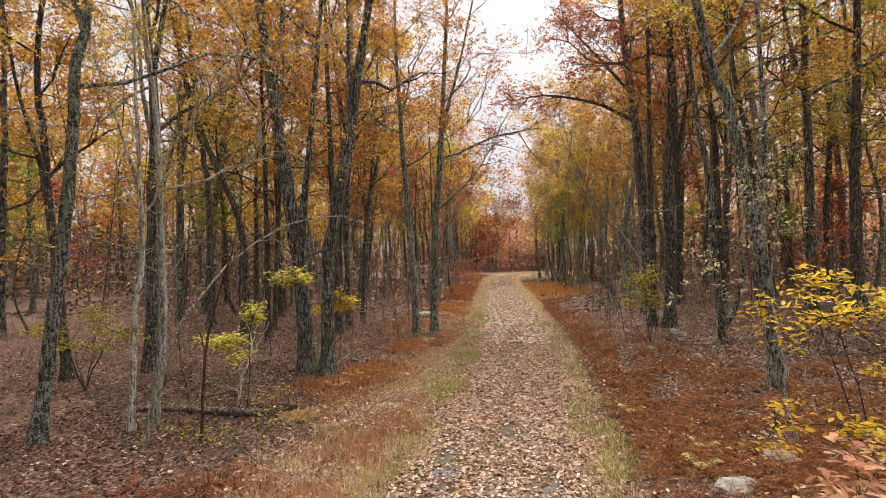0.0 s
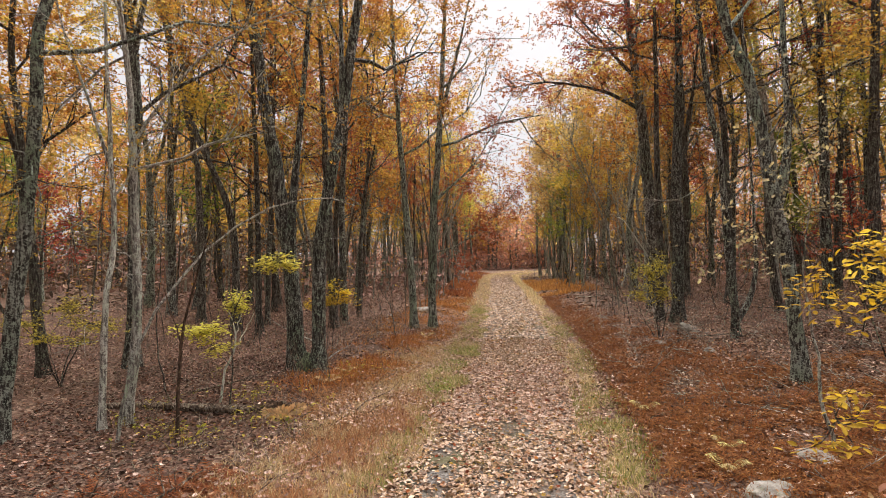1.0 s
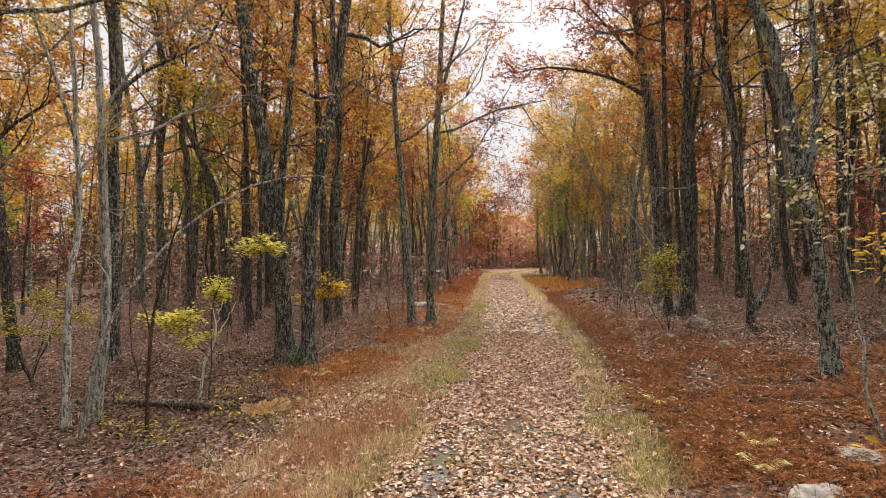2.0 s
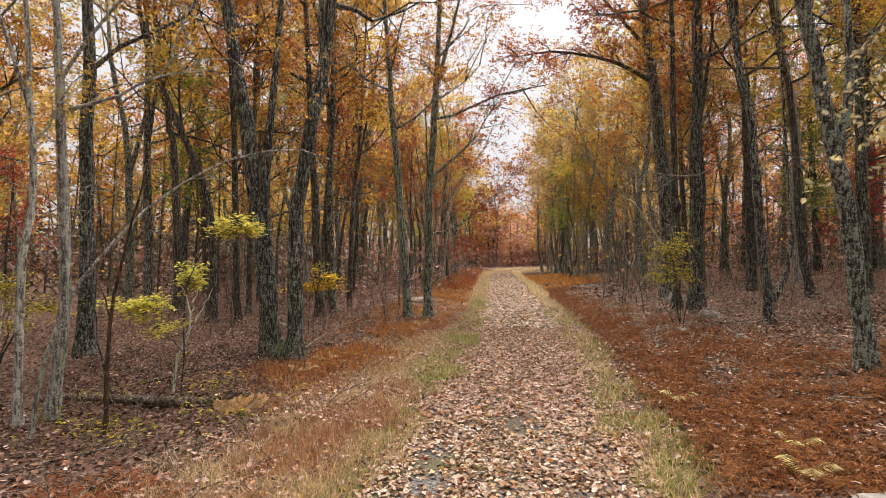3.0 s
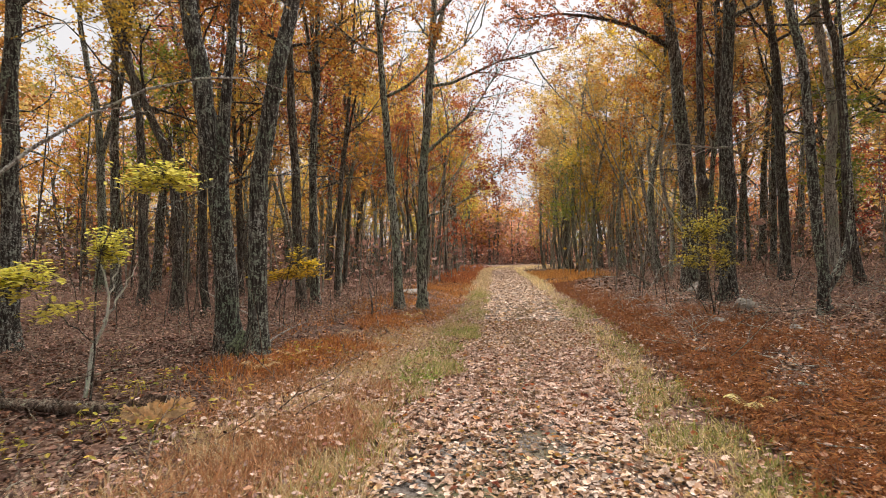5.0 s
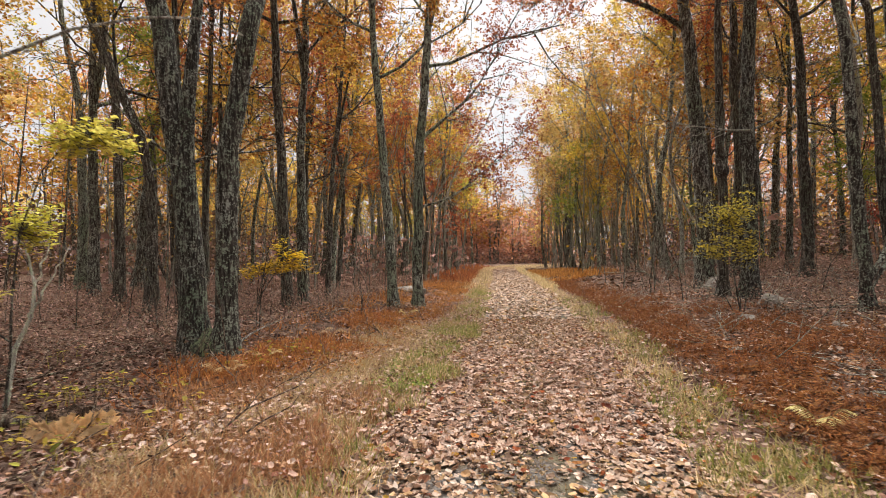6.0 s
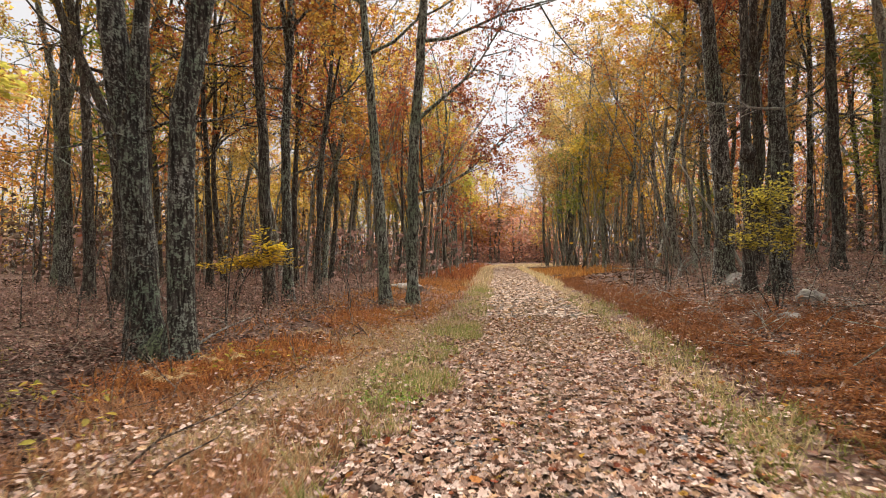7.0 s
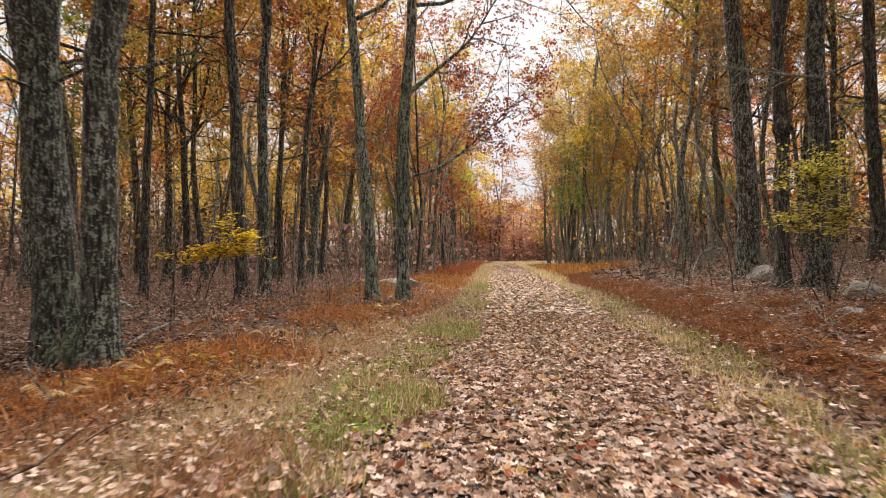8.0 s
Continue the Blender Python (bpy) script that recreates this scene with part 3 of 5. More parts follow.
# the low ground
tree("oak_tree", "thin lichened oak leaning over leaf litter", -5.91, 8.0, 0.105, [(0.16, 1.89), (0.35, 3.78), (0.47, 5.42), (0.53, 6.49)], 13, ORANGE, BARK_LICHEN, seed=25, count=1800)
tree("oak_tree", "dark crooked oak winding upwards in orange leaf", -8.2, 12.0, 0.11, [(-0.12, 1.2), (-0.2, 2.4), (-0.52, 4.35), (-0.62, 5.6), (-0.78, 6.4), (-0.66, 7.6)], 12, ORANGE, BARK_DARK, seed=38, first=0.3)
tree("young_maple", "thin pale maple pole with smooth bark", -4.79, 8.45, 0.05, [(0.05, 1.8), (0.11, 2.76), (0.0, 4.49)], 8, GOLD, BARK_MAPLE, seed=26, count=1100, size=0.08, nlimbs=6)
tree("young_maple", "thin pale maple forked above head height", -4.66, 8.8, 0.076, [(0.17, 1.4), (0.11, 2.94), (0.09, 4.2), (0.0, 5.0), (-0.2, 6.8)], 9, GOLD, BARK_MAPLE, seed=27, count=1100, size=0.08, nlimbs=6, limbs=[([(0.09, 0, 4.2), (0.45, 0, 4.75), (1.17, 0.1, 5.65), (2.0, 0.1, 6.1), (2.7, 0.1, 6.3)], 0.025)])
tree("oak_tree", OAK, -6.65, 12.5, 0.145, [(0.05, 1.95), (0.05, 3.83), (0.05, 5.72), (-0.16, 8.23)], 14, ORANGE, BARK, seed=28)
tree("oak_tree", OAK, -7.9, 18.7, 0.135, [(0.0, 2.1), (-0.17, 5.0), (-0.4, 6.3)], 13, ORANGE, BARK_DARK, seed=29)
tree("oak_tree", "dark oak bending sharply away above its foot", -6.02, 16.7, 0.124, [(-0.07, 2.89), (-0.55, 4.53), (-1.24, 6.05), (-1.79, 7.7)], 12, GOLD, BARK_DARK, seed=30)
tree("oak_tree", "pale forked oak far back in the low ground", -12.66, 24.4, 0.173, [(0.0, 3.68), (-0.18, 6.93), (-0.65, 9.53)], 15, YELLOWGREEN, BARK_LICHEN, seed=31, stems=[(5.2, [(0.5, 7.0), (0.9, 9)])])
tree("oak_tree", OAK, -5.16, 16.3, 0.094, [(-0.05, 1.51), (-0.09, 2.85), (-0.16, 4.86)], 12, ORANGE, BARK_DARK, seed=32)
tree("oak_tree", OAK, -3.15, 18.4, 0.124, [(-0.03, 2.0), (-0.07, 3.69), (0.0, 5.93)], 14, ORANGE, BARK, seed=33)
tree("oak_tree", OAK, -3.3, 17.6, 0.133, [(-0.1, 1.9), (-0.23, 3.95), (-0.33, 5.48)], 14, GOLD, BARK_DARK, seed=34)
tree("oak_tree", OAK, -3.0, 20.6, 0.085, [(0.07, 2.01), (0.15, 3.74), (0.38, 6.04)], 11, ORANGE, BARK_DARK, seed=35)
tree("oak_tree", OAK, -5.6, 18.3, 0.087, [(0.05, 2.01), (0.18, 5.82)], 12, RUSSET, BARK_DARK, seed=36)
tree("oak_tree", OAK, -10.01, 21.0, 0.157, [(-0.03, 3.07), (-0.07, 5.93)], 14, GOLD, BARK, seed=37, count=1000)

# fuller trees standing behind those
for n, (x, y, r0, mat, bark, h) in enumerate([(13.2, 17.6, 0.12, YELLOWGREEN, BARK, 12), (14.8, 21.2, 0.14, GOLD, BARK_DARK, 14), (12.2, 23.6, 0.11, ORANGE, BARK, 13), (16.5, 26.0, 0.15, YELLOWGREEN, BARK_DARK, 14),
                                              (10.6, 25.6, 0.12, DEEPRED, BARK_DARK, 14), (13.6, 28.5, 0.13, GOLD, BARK, 14), (-6.6, 22.3, 0.1, GOLD, BARK_DARK, 13), (-8.6, 25.2, 0.12, YELLOWGREEN, BARK, 14),
                                              (-4.7, 24.0, 0.1, ORANGE, BARK, 13), (-10.8, 27.5, 0.14, ORANGE, BARK_DARK, 15), (-13.4, 16.6, 0.13, ORANGE, BARK, 13), (13.8, 13.2, 0.12, YELLOWGREEN, BARK_DARK, 12)]):
    lean = np.random.default_rng(300 + n).normal(0, 0.25, 2)
    tree("oak_tree", OAK if mat is ORANGE else "grey woodland oak in thinning golden and green leaf", x, y, r0, [(lean[0] * 0.4, h * 0.25), (lean[0], h * 0.5), (lean[1], h * 0.75)], h, mat, bark, seed=320 + n, first=0.24, count=2600, size=0.19, nlimbs=12)

# ---- the woods beyond: a few kinds, each grown once, then copied ----
KINDS = [("orange", ORANGE, BARK, 14, 0.14, 1.0, 0.28, 10), ("golden", GOLD, BARK_LICHEN, 13, 0.11, 0.95, 0.3, 10), ("russet", RUSSET, BARK, 15, 0.15, 1.0, 0.28, 10),
         ("pale golden", PALEGOLD, BARK_LICHEN, 12, 0.085, 0.9, 0.3, 10), ("orange", ORANGE, BARK_PALE, 11, 0.08, 0.8, 0.28, 9), ("golden", GOLD, BARK_PALE, 9, 0.055, 0.7, 0.25, 8),
         ("red", RED, BARK_DARK, 6, 0.04, 0.35, 0.2, 7), ("yellow-green", YELLOWGREEN, BARK, 11, 0.08, 0.9, 0.24, 10), ("russet", RUSSET, BARK_DARK, 12, 0.09, 0.75, 0.28, 9), ("green", GREEN, BARK_DARK, 7, 0.05, 0.45, 0.2, 7)]
kinds = []
for n in range(20):
    word, mat, bark, h, rad, full, first, nl = KINDS[n % 10]
    rr = np.random.default_rng(100 + n)
    cnt, sz = (1300, 0.235) if n < 10 else (800, 0.4)
    kinds.append(tree("forest_tree", "slim woodland tree with %s autumn foliage" % word, 0, 0, rad, [(rr.normal(0, 0.1), h * 0.3), (rr.normal(0, 0.3), h * 0.65)], h, mat, bark, 200 + n, first=first,
                      count=int(cnt * full), size=sz, nlimbs=nl if n < 10 else nl + 1, spread=0.24 if n < 10 else 0.5, deep=2 if n < 10 else 1, reach=0.27, at=(-60 - 4 * n, -60, 0), crook=0.021, steep=(0.5, 1.6) if n % 10 in (3, 4, 5, 7) else (0.25, 0.9), sides=9 if n < 10 else 7, dead=5 if n < 10 else 2))
used = set()
taken = [(13.2, 17.6), (14.8, 21.2), (12.2, 23.6), (16.5, 26), (10.6, 25.6), (13.6, 28.5), (-6.6, 22.3), (-8.6, 25.2), (-4.7, 24), (-10.8, 27.5), (-3, 12), (-0.5, 17.5), (6.5, 16.5)]
spots = 0
for _ in range(6000):
    if spots >= 205:
        break
    y = rng.uniform(-14, 84)
    x = rng.uniform(-34, 40)
    d = x - float(track(y))
    # some trees outside the view are kept, added to shade the low ground
    if abs(d) < 3.1 + 0.04 * max(0, y - 35) or (abs(x) > 0.95 * y + 7 and rng.uniform() > 0.3) or (y < 22.5 and -9.5 < x < 11.7 and y > -1) or (y < 0 and abs(x) < 6):
        continue
    if 0 < y < 20 and abs(x) < 13:
        continue
    if y > 46 and -13 < d < 0 and rng.uniform() < 0.6:
        continue
    if 22 < y < 60 and abs(d) < 8:
        continue
    if y > 15 and abs(x + 0.777 * (y - 5.9) - 0.4) < 1.8:
        continue
    gap = 1.25 if abs(d) < 12 else 2.2
    if any((x - a) ** 2 + (y - b) ** 2 < gap * gap for a, b in taken):
        continue
    if rng.uniform() > (1.0 if abs(d) < 12 else (0.6 if 12 < y < 48 else 0.4)):
        continue
    taken.append((x, y))
    p = [0.18, 0.17, 0.12, 0.08, 0.12, 0.09, 0.01, 0.09, 0.11, 0.03] if d < 0 else [0.14, 0.08, 0.2, 0.14, 0.1, 0.05, 0.02, 0.05, 0.19, 0.03]
    n = int(rng.choice(10, p=p))
    s = rng.uniform(0.8, 1.2)
    if n in (5, 6, 7, 9) and rng.uniform() < 0.2:
        s = 1.3
    m = pose(x, y, float(land(x, y)) - 0.04, rng.normal(0, 2), rng.normal(0, 2), rng.uniform(0, 360)) @ Matrix.Diagonal((s, s, s, 1))
    if y > 36 or y < 0 or abs(d) > 17:
        n += 10
    t = copy_thing(kinds[n], Matrix()) if n in used else kinds[n]
    used.add(n)
    t.matrix_basis = m
    spots += 1

# the trees that line the track: pale gold on the bank, orange and russet across from it
edge_r = np.random.default_rng(77)
EDGE = [(9, 7.9, 36.0, 1.0), (9, 9.3, 43.5, 1.1), (7, -0.4, 43.0, 1.15), (7, 0.9, 52.0, 1.1), (2, 1.6, 58.0, 1.0)]
for y in np.arange(22.5, 60, 1.2):
    EDGE.append((int(edge_r.choice([3, 3, 3, 1, 5, 3, 4, 0])), float(track(y)) + 4.2 + 6.5 * edge_r.uniform() ** 1.4, y, edge_r.uniform(0.85, 1.3)))
for y in np.arange(23.5, 60, 1.6):
    EDGE.append((int(edge_r.choice([0, 2, 8, 4, 0, 7, 8, 1])), float(track(y)) - 4.0 - 7 * edge_r.uniform() ** 1.3, y, edge_r.uniform(0.8, 1.15)))
# the woods go on beside the track's beginning: unseen trees, added to shade floor and bank
EDGE += [(0, -9.6, 4.0, 1.0), (2, -8.4, 1.2, 1.0), (8, -11.6, 6.6, 1.0), (0, -12.6, 2.4, 1.1), (1, -10.9, 9.2, 0.9), (2, 9.8, 4.2, 1.0), (0, 11.0, 7.2, 1.0), (8, 8.4, 1.4, 1.0), (2, 12.4, 3.4, 1.0)]
for n, x, y, s in EDGE:
    t = copy_thing(kinds[n], Matrix()) if n in used else kinds[n]
    used.add(n)
    t.matrix_basis = pose(x, y, float(land(x, y)) - 0.04, edge_r.normal(0, 2.5), edge_r.normal(0, 2.5), edge_r.uniform(0, 360)) @ Matrix.Diagonal((s, s, s, 1))
tree("young_maple", "young maple with bright red leaves", 16.6, 23.5, 0.05, [(0.1, 2.0), (0.1, 3.2)], 4.8, RED, BARK_DARK, seed=61, first=0.25, count=1000, size=0.2, nlimbs=9)
tree("young_maple", "young maple with bright red leaves", -14.2, 20.0, 0.05, [(0.1, 2.0), (0.2, 3.0)], 5, RED, BARK_DARK, seed=62, first=0.3, count=600, size=0.18, nlimbs=8)
for n in range(20):
    if n not in used:
        kinds[n].matrix_basis = pose(-30 + 3 * n, -16, float(land(-30 + 3 * n, -16)))

# far woods that close the view all round, with their thin poles and undergrowth
fw_r = np.random.default_rng(55)


def ring_spot(r):
    """A place in the far woods, off the track."""
    while True:
        if r.uniform() < 0.65:
            y, x = r.uniform(84, 118), r.uniform(-80, 95)
        else:
            a = r.uniform(-0.15 * np.pi, 1.15 * np.pi)
            x, y = r.uniform(38, 56) * np.cos(a), 32 + r.uniform(56, 66) * np.sin(a)
        if abs(x - float(track(y))) > 3 and not (-18 < x < 4 and y > 80 and r.uniform() < 0.75):
            return x, y, float(land(x, y)) - 0.05


# mostly pale gold, pink and purplish: twig colour, with distance haze put into it
for mat, share, word in ((ORANGE, 26, "orange"), (YELLOWGREEN, 18, "yellow-green"), (RUSSET, 24, "russet"), (GOLD, 30, "golden"), (PALEGOLD, 36, "pale golden"), (SHRUB, 44, "bare purplish"), (PINK, 40, "pinkish")):
    wood, crown = Geo(), Geo()
    for k in range(share):
        if k < (16 if mat is PINK else 4) and mat is not YELLOWGREEN:
            x, y = (fw_r.uniform(-4, 17), fw_r.uniform(84, 96)) if mat is PINK else (fw_r.uniform(-6, 22), fw_r.uniform(98, 116))
            base = np.array([x, y, float(land(x, y)) - 0.05])
        else:
            base = np.array(ring_spot(fw_r))
        h = fw_r.uniform(8, 14)
        tube(wood, base + np.array([[0, 0, 0], [fw_r.normal(0, 0.2), 0, h * 0.5], [fw_r.normal(0, 0.5), 0, h]]), [0.16, 0.1, 0.02], 6)
        c = 400
        hub = base + np.stack([fw_r.normal(0, 1.7, 40), fw_r.normal(0, 1.7, 40), h * ((0.3 if mat is not PINK else 0.05) + 0.7 * fw_r.beta(1.2, 1.2, 40))], -1)
        pos = hub[fw_r.integers(0, 40, c)] + fw_r.normal(0, 0.45, (c, 3))
        scatter(crown, BLADE, pos, turns(c, 0.9, fw_r), 0.58 * fw_r.uniform(0.6, 1.3, c))
    tagged(part("far_woods", crown, mat), "distant %s tree crowns closing the view" % word, "woods", kind="stuff")
    tagged(part("far_trunks", wood, BARK), "distant dark trunks among %s crowns" % word, "woods", kind="stuff")

for mat, many in ((BARK_PALE, 200), (BARK_DARK, 620)):
    poles = Geo()
    for _ in range(many):
        while True:
            x, y = fw_r.uniform(-52, 60), fw_r.uniform(22, 100)
            if abs(x - float(track(y))) > 12:
                break
        h = fw_r.uniform(3.5, 9)
        b = np.array([x, y, float(land(x, y)) - 0.05])
        q = fw_r.normal(0, 0.25, 2)
        tube(poles, b + np.array([[0, 0, 0], [q[0], q[1], h * 0.5], [q[0] * 2.2, q[1] * 1.4, h]]), np.array([1, 0.75, 0.2]) * fw_r.uniform(0.02, 0.06), 5)
    tagged(part("thin_poles", poles, mat), "crowd of thin grey poles and saplings in the woods", "saplings", kind="stuff")

for mat, n, lo, hi, tall, thick, word in ((BARK_PALE, 130, 21, 58, (5, 11), (0.02, 0.05), "pale grey poles"), (BARK_DARK, 260, 13, 36, (0.5, 3.0), (0.004, 0.014), "bare dark saplings"), (DEADWOOD, 330, 9, 32, (0.3, 1.3), (0.003, 0.008), "bare pale shoots")):
    poles = Geo()
    for _ in range(n):
        while True:
            y = fw_r.uniform(lo, hi)
            d = fw_r.choice([-1, 1]) * (3.3 + 14 * fw_r.uniform() ** 1.6)
            x = float(track(y)) + d
            if abs(x) < 0.9 * y:
                break
        h = fw_r.uniform(*tall)
        b = np.array([x, y, float(land(x, y)) - 0.02])
        q = fw_r.normal(0, 0.16, 2) * h
        line = spline(b + np.array([[0, 0, 0], [q[0] * 0.3, q[1] * 0.4, h * 0.4], [q[0] * 1.2, q[1], h * 0.75], [q[0] * 1.5, q[1] * 1.6, h]]), 7)
        r0 = fw_r.uniform(*thick)
        tube(poles, line, r0 * np.linspace(1, 0.25, 7), 4, cap=False)
        for k in range(2, 6):
            for _ in range(2):
                e = line[k] + np.array([*fw_r.normal(0, 0.16 * h ** 0.6, 2), fw_r.uniform(0.05, 0.25) * h ** 0.7])
                tube(poles, np.array([line[k], (line[k] + e) / 2 + fw_r.normal(0, 0.03, 3), e]), np.array([0.35, 0.25, 0.1]) * r0, 3, cap=False)
    tagged(part("saplings", poles, mat), "%s standing close together in the woods" % word, "saplings", kind="stuff")

for mat, count, word, high in ((PINK, 8000, "pinkish", 5.5), (TWIGGY, 7000, "brown", 4.5), (SHRUB, 6000, "purplish", 7.0)):
    brush = Geo()
    pos = np.stack([fw_r.uniform(-16, 60, count), fw_r.uniform(90, 112, count), np.zeros(count)], -1)
    pos = pos[np.abs(pos[:, 0] - track(pos[:, 1])) > 2.5]
    pos[:, 2] = land(pos[:, 0], pos[:, 1]) + high * fw_r.uniform(0, 1, len(pos)) * (0.45 + 0.55 * clumps(pos[:, 0], pos[:, 1], 2.5, high))
    scatter(brush, BLADE, pos, turns(len(pos), 0.9, fw_r), 0.55 * fw_r.uniform(0.5, 1.3, len(pos)))
    tagged(part("undergrowth", brush, mat), "%s thicket beyond the bend of the track" % word, "undergrowth", kind="stuff")

for mat, count, word, low, high in ((TWIGGY, 38000, "dark twiggy brown", 0.0, 4.2), (SHRUB, 40000, "purple-brown", 0.0, 2.2), (RUSSET, 4500, "russet", 0.3, 4.5), (GOLD, 9000, "golden", 0.5, 5.0)):
    brush = Geo()
    hubs = []
    while len(hubs) < (900 if high < 4.4 else 260):
        x, y = fw_r.uniform(-62, 72), fw_r.uniform(26, 56 if mat is GOLD else 112)
        if mat is TWIGGY:
            y = fw_r.uniform(28, 72)
            x = float(track(y)) + (fw_r.uniform(9, 45) if fw_r.uniform() < 0.42 else -fw_r.uniform(14, 50))
        if 38 < y < 84 and -2 < x - float(track(y)) < 9:
            continue
        if abs(x - float(track(y))) > 3.2 and not (-16 < x < 4 and y > 46 and high > 2 and fw_r.uniform() < 0.7):
            hubs.append((x, y, float(land(x, y))))
    hubs = np.array(hubs)
    pos = hubs[fw_r.integers(0, len(hubs), count)] + np.stack([fw_r.normal(0, 0.9 if high < 4.4 else 0.6, count), fw_r.normal(0, 0.9 if high < 4.4 else 0.6, count), low + (high - low) * fw_r.uniform(0, 1, count) ** 1.4], -1)
    scatter(brush, BLADE, pos, turns(count, 0.9, fw_r), (0.34 if high < 4.4 else 0.22) * fw_r.uniform(0.5, 1.3, count))
    tagged(part("undergrowth", brush, mat), "%s undergrowth between the far trees" % word, "undergrowth", kind="stuff")

# ---- rocks, logs, fallen branches ----
def rock(label, x, y, sx, sy, sz, seed):
    r = np.random.default_rng(seed)
    bm = bmesh.new()
    bmesh.ops.create_icosphere(bm, subdivisions=4, radius=1)
    cuts = unit(r.normal(size=(9, 3)))
    lim = r.uniform(0.62, 0.9, 9)
    for v in bm.verts:
        p = np.array(v.co)
        for c, l in zip(cuts, lim):
            over = p @ c - l
            if over > 0:
                p = p - c * over * 0.85
        k = 1 + 0.12 * noise.noise(Vector(p * 2.1) + Vector((seed, 0, 0))) + 0.07 * noise.noise(Vector(p * 5)) + 0.03 * noise.noise(Vector(p * 13))
        v.co = Vector((p[0] * k * sx, p[1] * k * sy, p[2] * k * sz))
    me = bpy.data.meshes.new("rock")
    bm.to_mesh(me)
    bm.free()
    me.materials.append(ROCK)
    ob = new("rock", me)
    ob.matrix_basis = pose(x, y, float(land(x, y)) + sz * 0.05, 0, 0, r.uniform(0, 360))
    return tagged(ob, label, "rock", "woodland rocks")


rock("pale grey boulder half sunk in rusty ferns", 6.25, 14.75, 0.3, 0.24, 0.24, 1)
rock("rounded pale boulder among fallen leaves by the track", 3.06, 5.66, 0.27, 0.22, 0.12, 2)
rock("flat grey stone lying in leaf litter", 3.9, 6.3, 0.26, 0.18, 0.08, 3)
rock("pale flat slab behind two slender trees", -0.7, 21.6, 0.5, 0.3, 0.2, 4)
rock("mossy grey boulder at an oak's foot", 7.2, 18.7, 0.36, 0.28, 0.26, 5)
rock("low mossy grey rock in ferns", 5.05, 13.3, 0.2, 0.16, 0.12, 6)
rock("flat pale stone in rusty ferns", 3.85, 11.3, 0.15, 0.11, 0.05, 7)
rock("small grey stone in leaf litter", 5.6, 12.1, 0.16, 0.12, 0.1, 9)
rock("small pale stone under the trees", -1.9, 20.4, 0.22, 0.16, 0.1, 11)

log = new("fallen_log")
log.location = (-4.5, 9.5, float(land(-4.5, 9.5)))
tagged(log, "weathered fallen log with a dark broken end in leaf litter", "log")
lr = np.random.default_rng(5)
lp = spline([(-1.0, 0.22, 0.03), (-0.3, 0.1, 0.06), (0.45, -0.1, 0.09), (1.1, -0.26, 0.11), (1.75, -0.4, 0.13)], 22)
lp[:, 2] += lr.normal(0, 0.006, 22)
g = Geo()
tube(g, lp, np.linspace(0.045, 0.072, 22) * (1 + 0.1 * np.sin(np.arange(22) * 1.9)), 14, 0.12, lr)
part("trunk", g, DEADWOOD, log, smooth=True)
for a, b, r0 in (((1.7, -0.4, 0.13), (2.32, -0.78, 0.11), 0.07), ((1.72, -0.4, 0.15), (2.28, -0.36, 0.2), 0.055)):
    g = Geo()
    tube(g, spline([a, (np.array(a) + b) / 2 + lr.normal(0, 0.02, 3), b], 9), r0 * np.array([1, 1.15, 0.95, 1.1, 0.85, 0.95, 0.7, 0.5, 0.2]), 9, 0.3, lr)
    part("broken_end", g, BARK_RUSTY, log, "dark splintered broken end")
for k in (5, 9, 14):
    g = Geo()
    limb(lr, lp[k], unit(np.array([lr.normal(0, 0.4), -0.5, 0.8])), lr.uniform(0.25, 0.6), 0.012, g, [], 1, 4, 0.02)
    part("branch_stub", g, DEADWOOD, log)


def fallen_branch(label, pts, r0, seed, twigs=3, wood=DEADWOOD):
    """A dead branch: pts are places (x, y, height over the ground)."""
    r = np.random.default_rng(seed)
    x, y = pts[0][:2]
    root = new("fallen_branch")
    base = np.array([x, y, float(land(x, y))])
    root.location = tuple(base)
    tagged(root, label, "branch", "fallen branches")
    p = spline([np.array([a, b, float(land(a, b)) + c]) - base for a, b, c in pts], 9)
    g = Geo()
    tube(g, p, r0 * np.linspace(1, 0.3, 9), 6, 0.06, r)
    part("branch", g, wood, root, smooth=True)
    for k in r.integers(3, 9, twigs):
        q = unit(p[k] - p[k - 1] + 0.8 * unit(r.normal(size=3)) * np.array([1, 1, 0.5]) + np.array([0, 0, 0.15]))
        g = Geo()
        limb(r, p[k], q, r.uniform(0.25, 0.6), r0 * 0.4, g, [], 1, 4, 0.02)
        part("twig", g, wood, root)
    return root


fallen_branch("pale dead branch propped on an oak's foot", [(-2.45, 12.15, 0.12), (-2.25, 12.4, 0.22), (-1.95, 12.72, 0.34)], 0.02, 1, 1, BARK_MAPLE)
fallen_branch("pale crooked dead branch behind the clump", [(-2.9, 13.2, 0.3), (-3.6, 13.5, 0.5), (-4.2, 13.9, 0.75)], 0.018, 7, 2, BARK_MAPLE)
fallen_branch("thin dead branch on the leaf litter", [(-3.9, 6.9, 0.02), (-3.3, 7.2, 0.05), (-2.6, 7.8, 0.1)], 0.018, 2)
fallen_branch("grey dead branch on the leaf litter", [(-2.9, 5.4, 0.02), (-2.65, 6.0, 0.1), (-2.5, 6.5, 0.12)], 0.02, 3, 5)
fallen_branch("long dead branch leaning on the log", [(-4.6, 10.4, 0.02), (-3.9, 10.6, 0.15), (-3.1, 11.0, 0.32)], 0.025, 4)
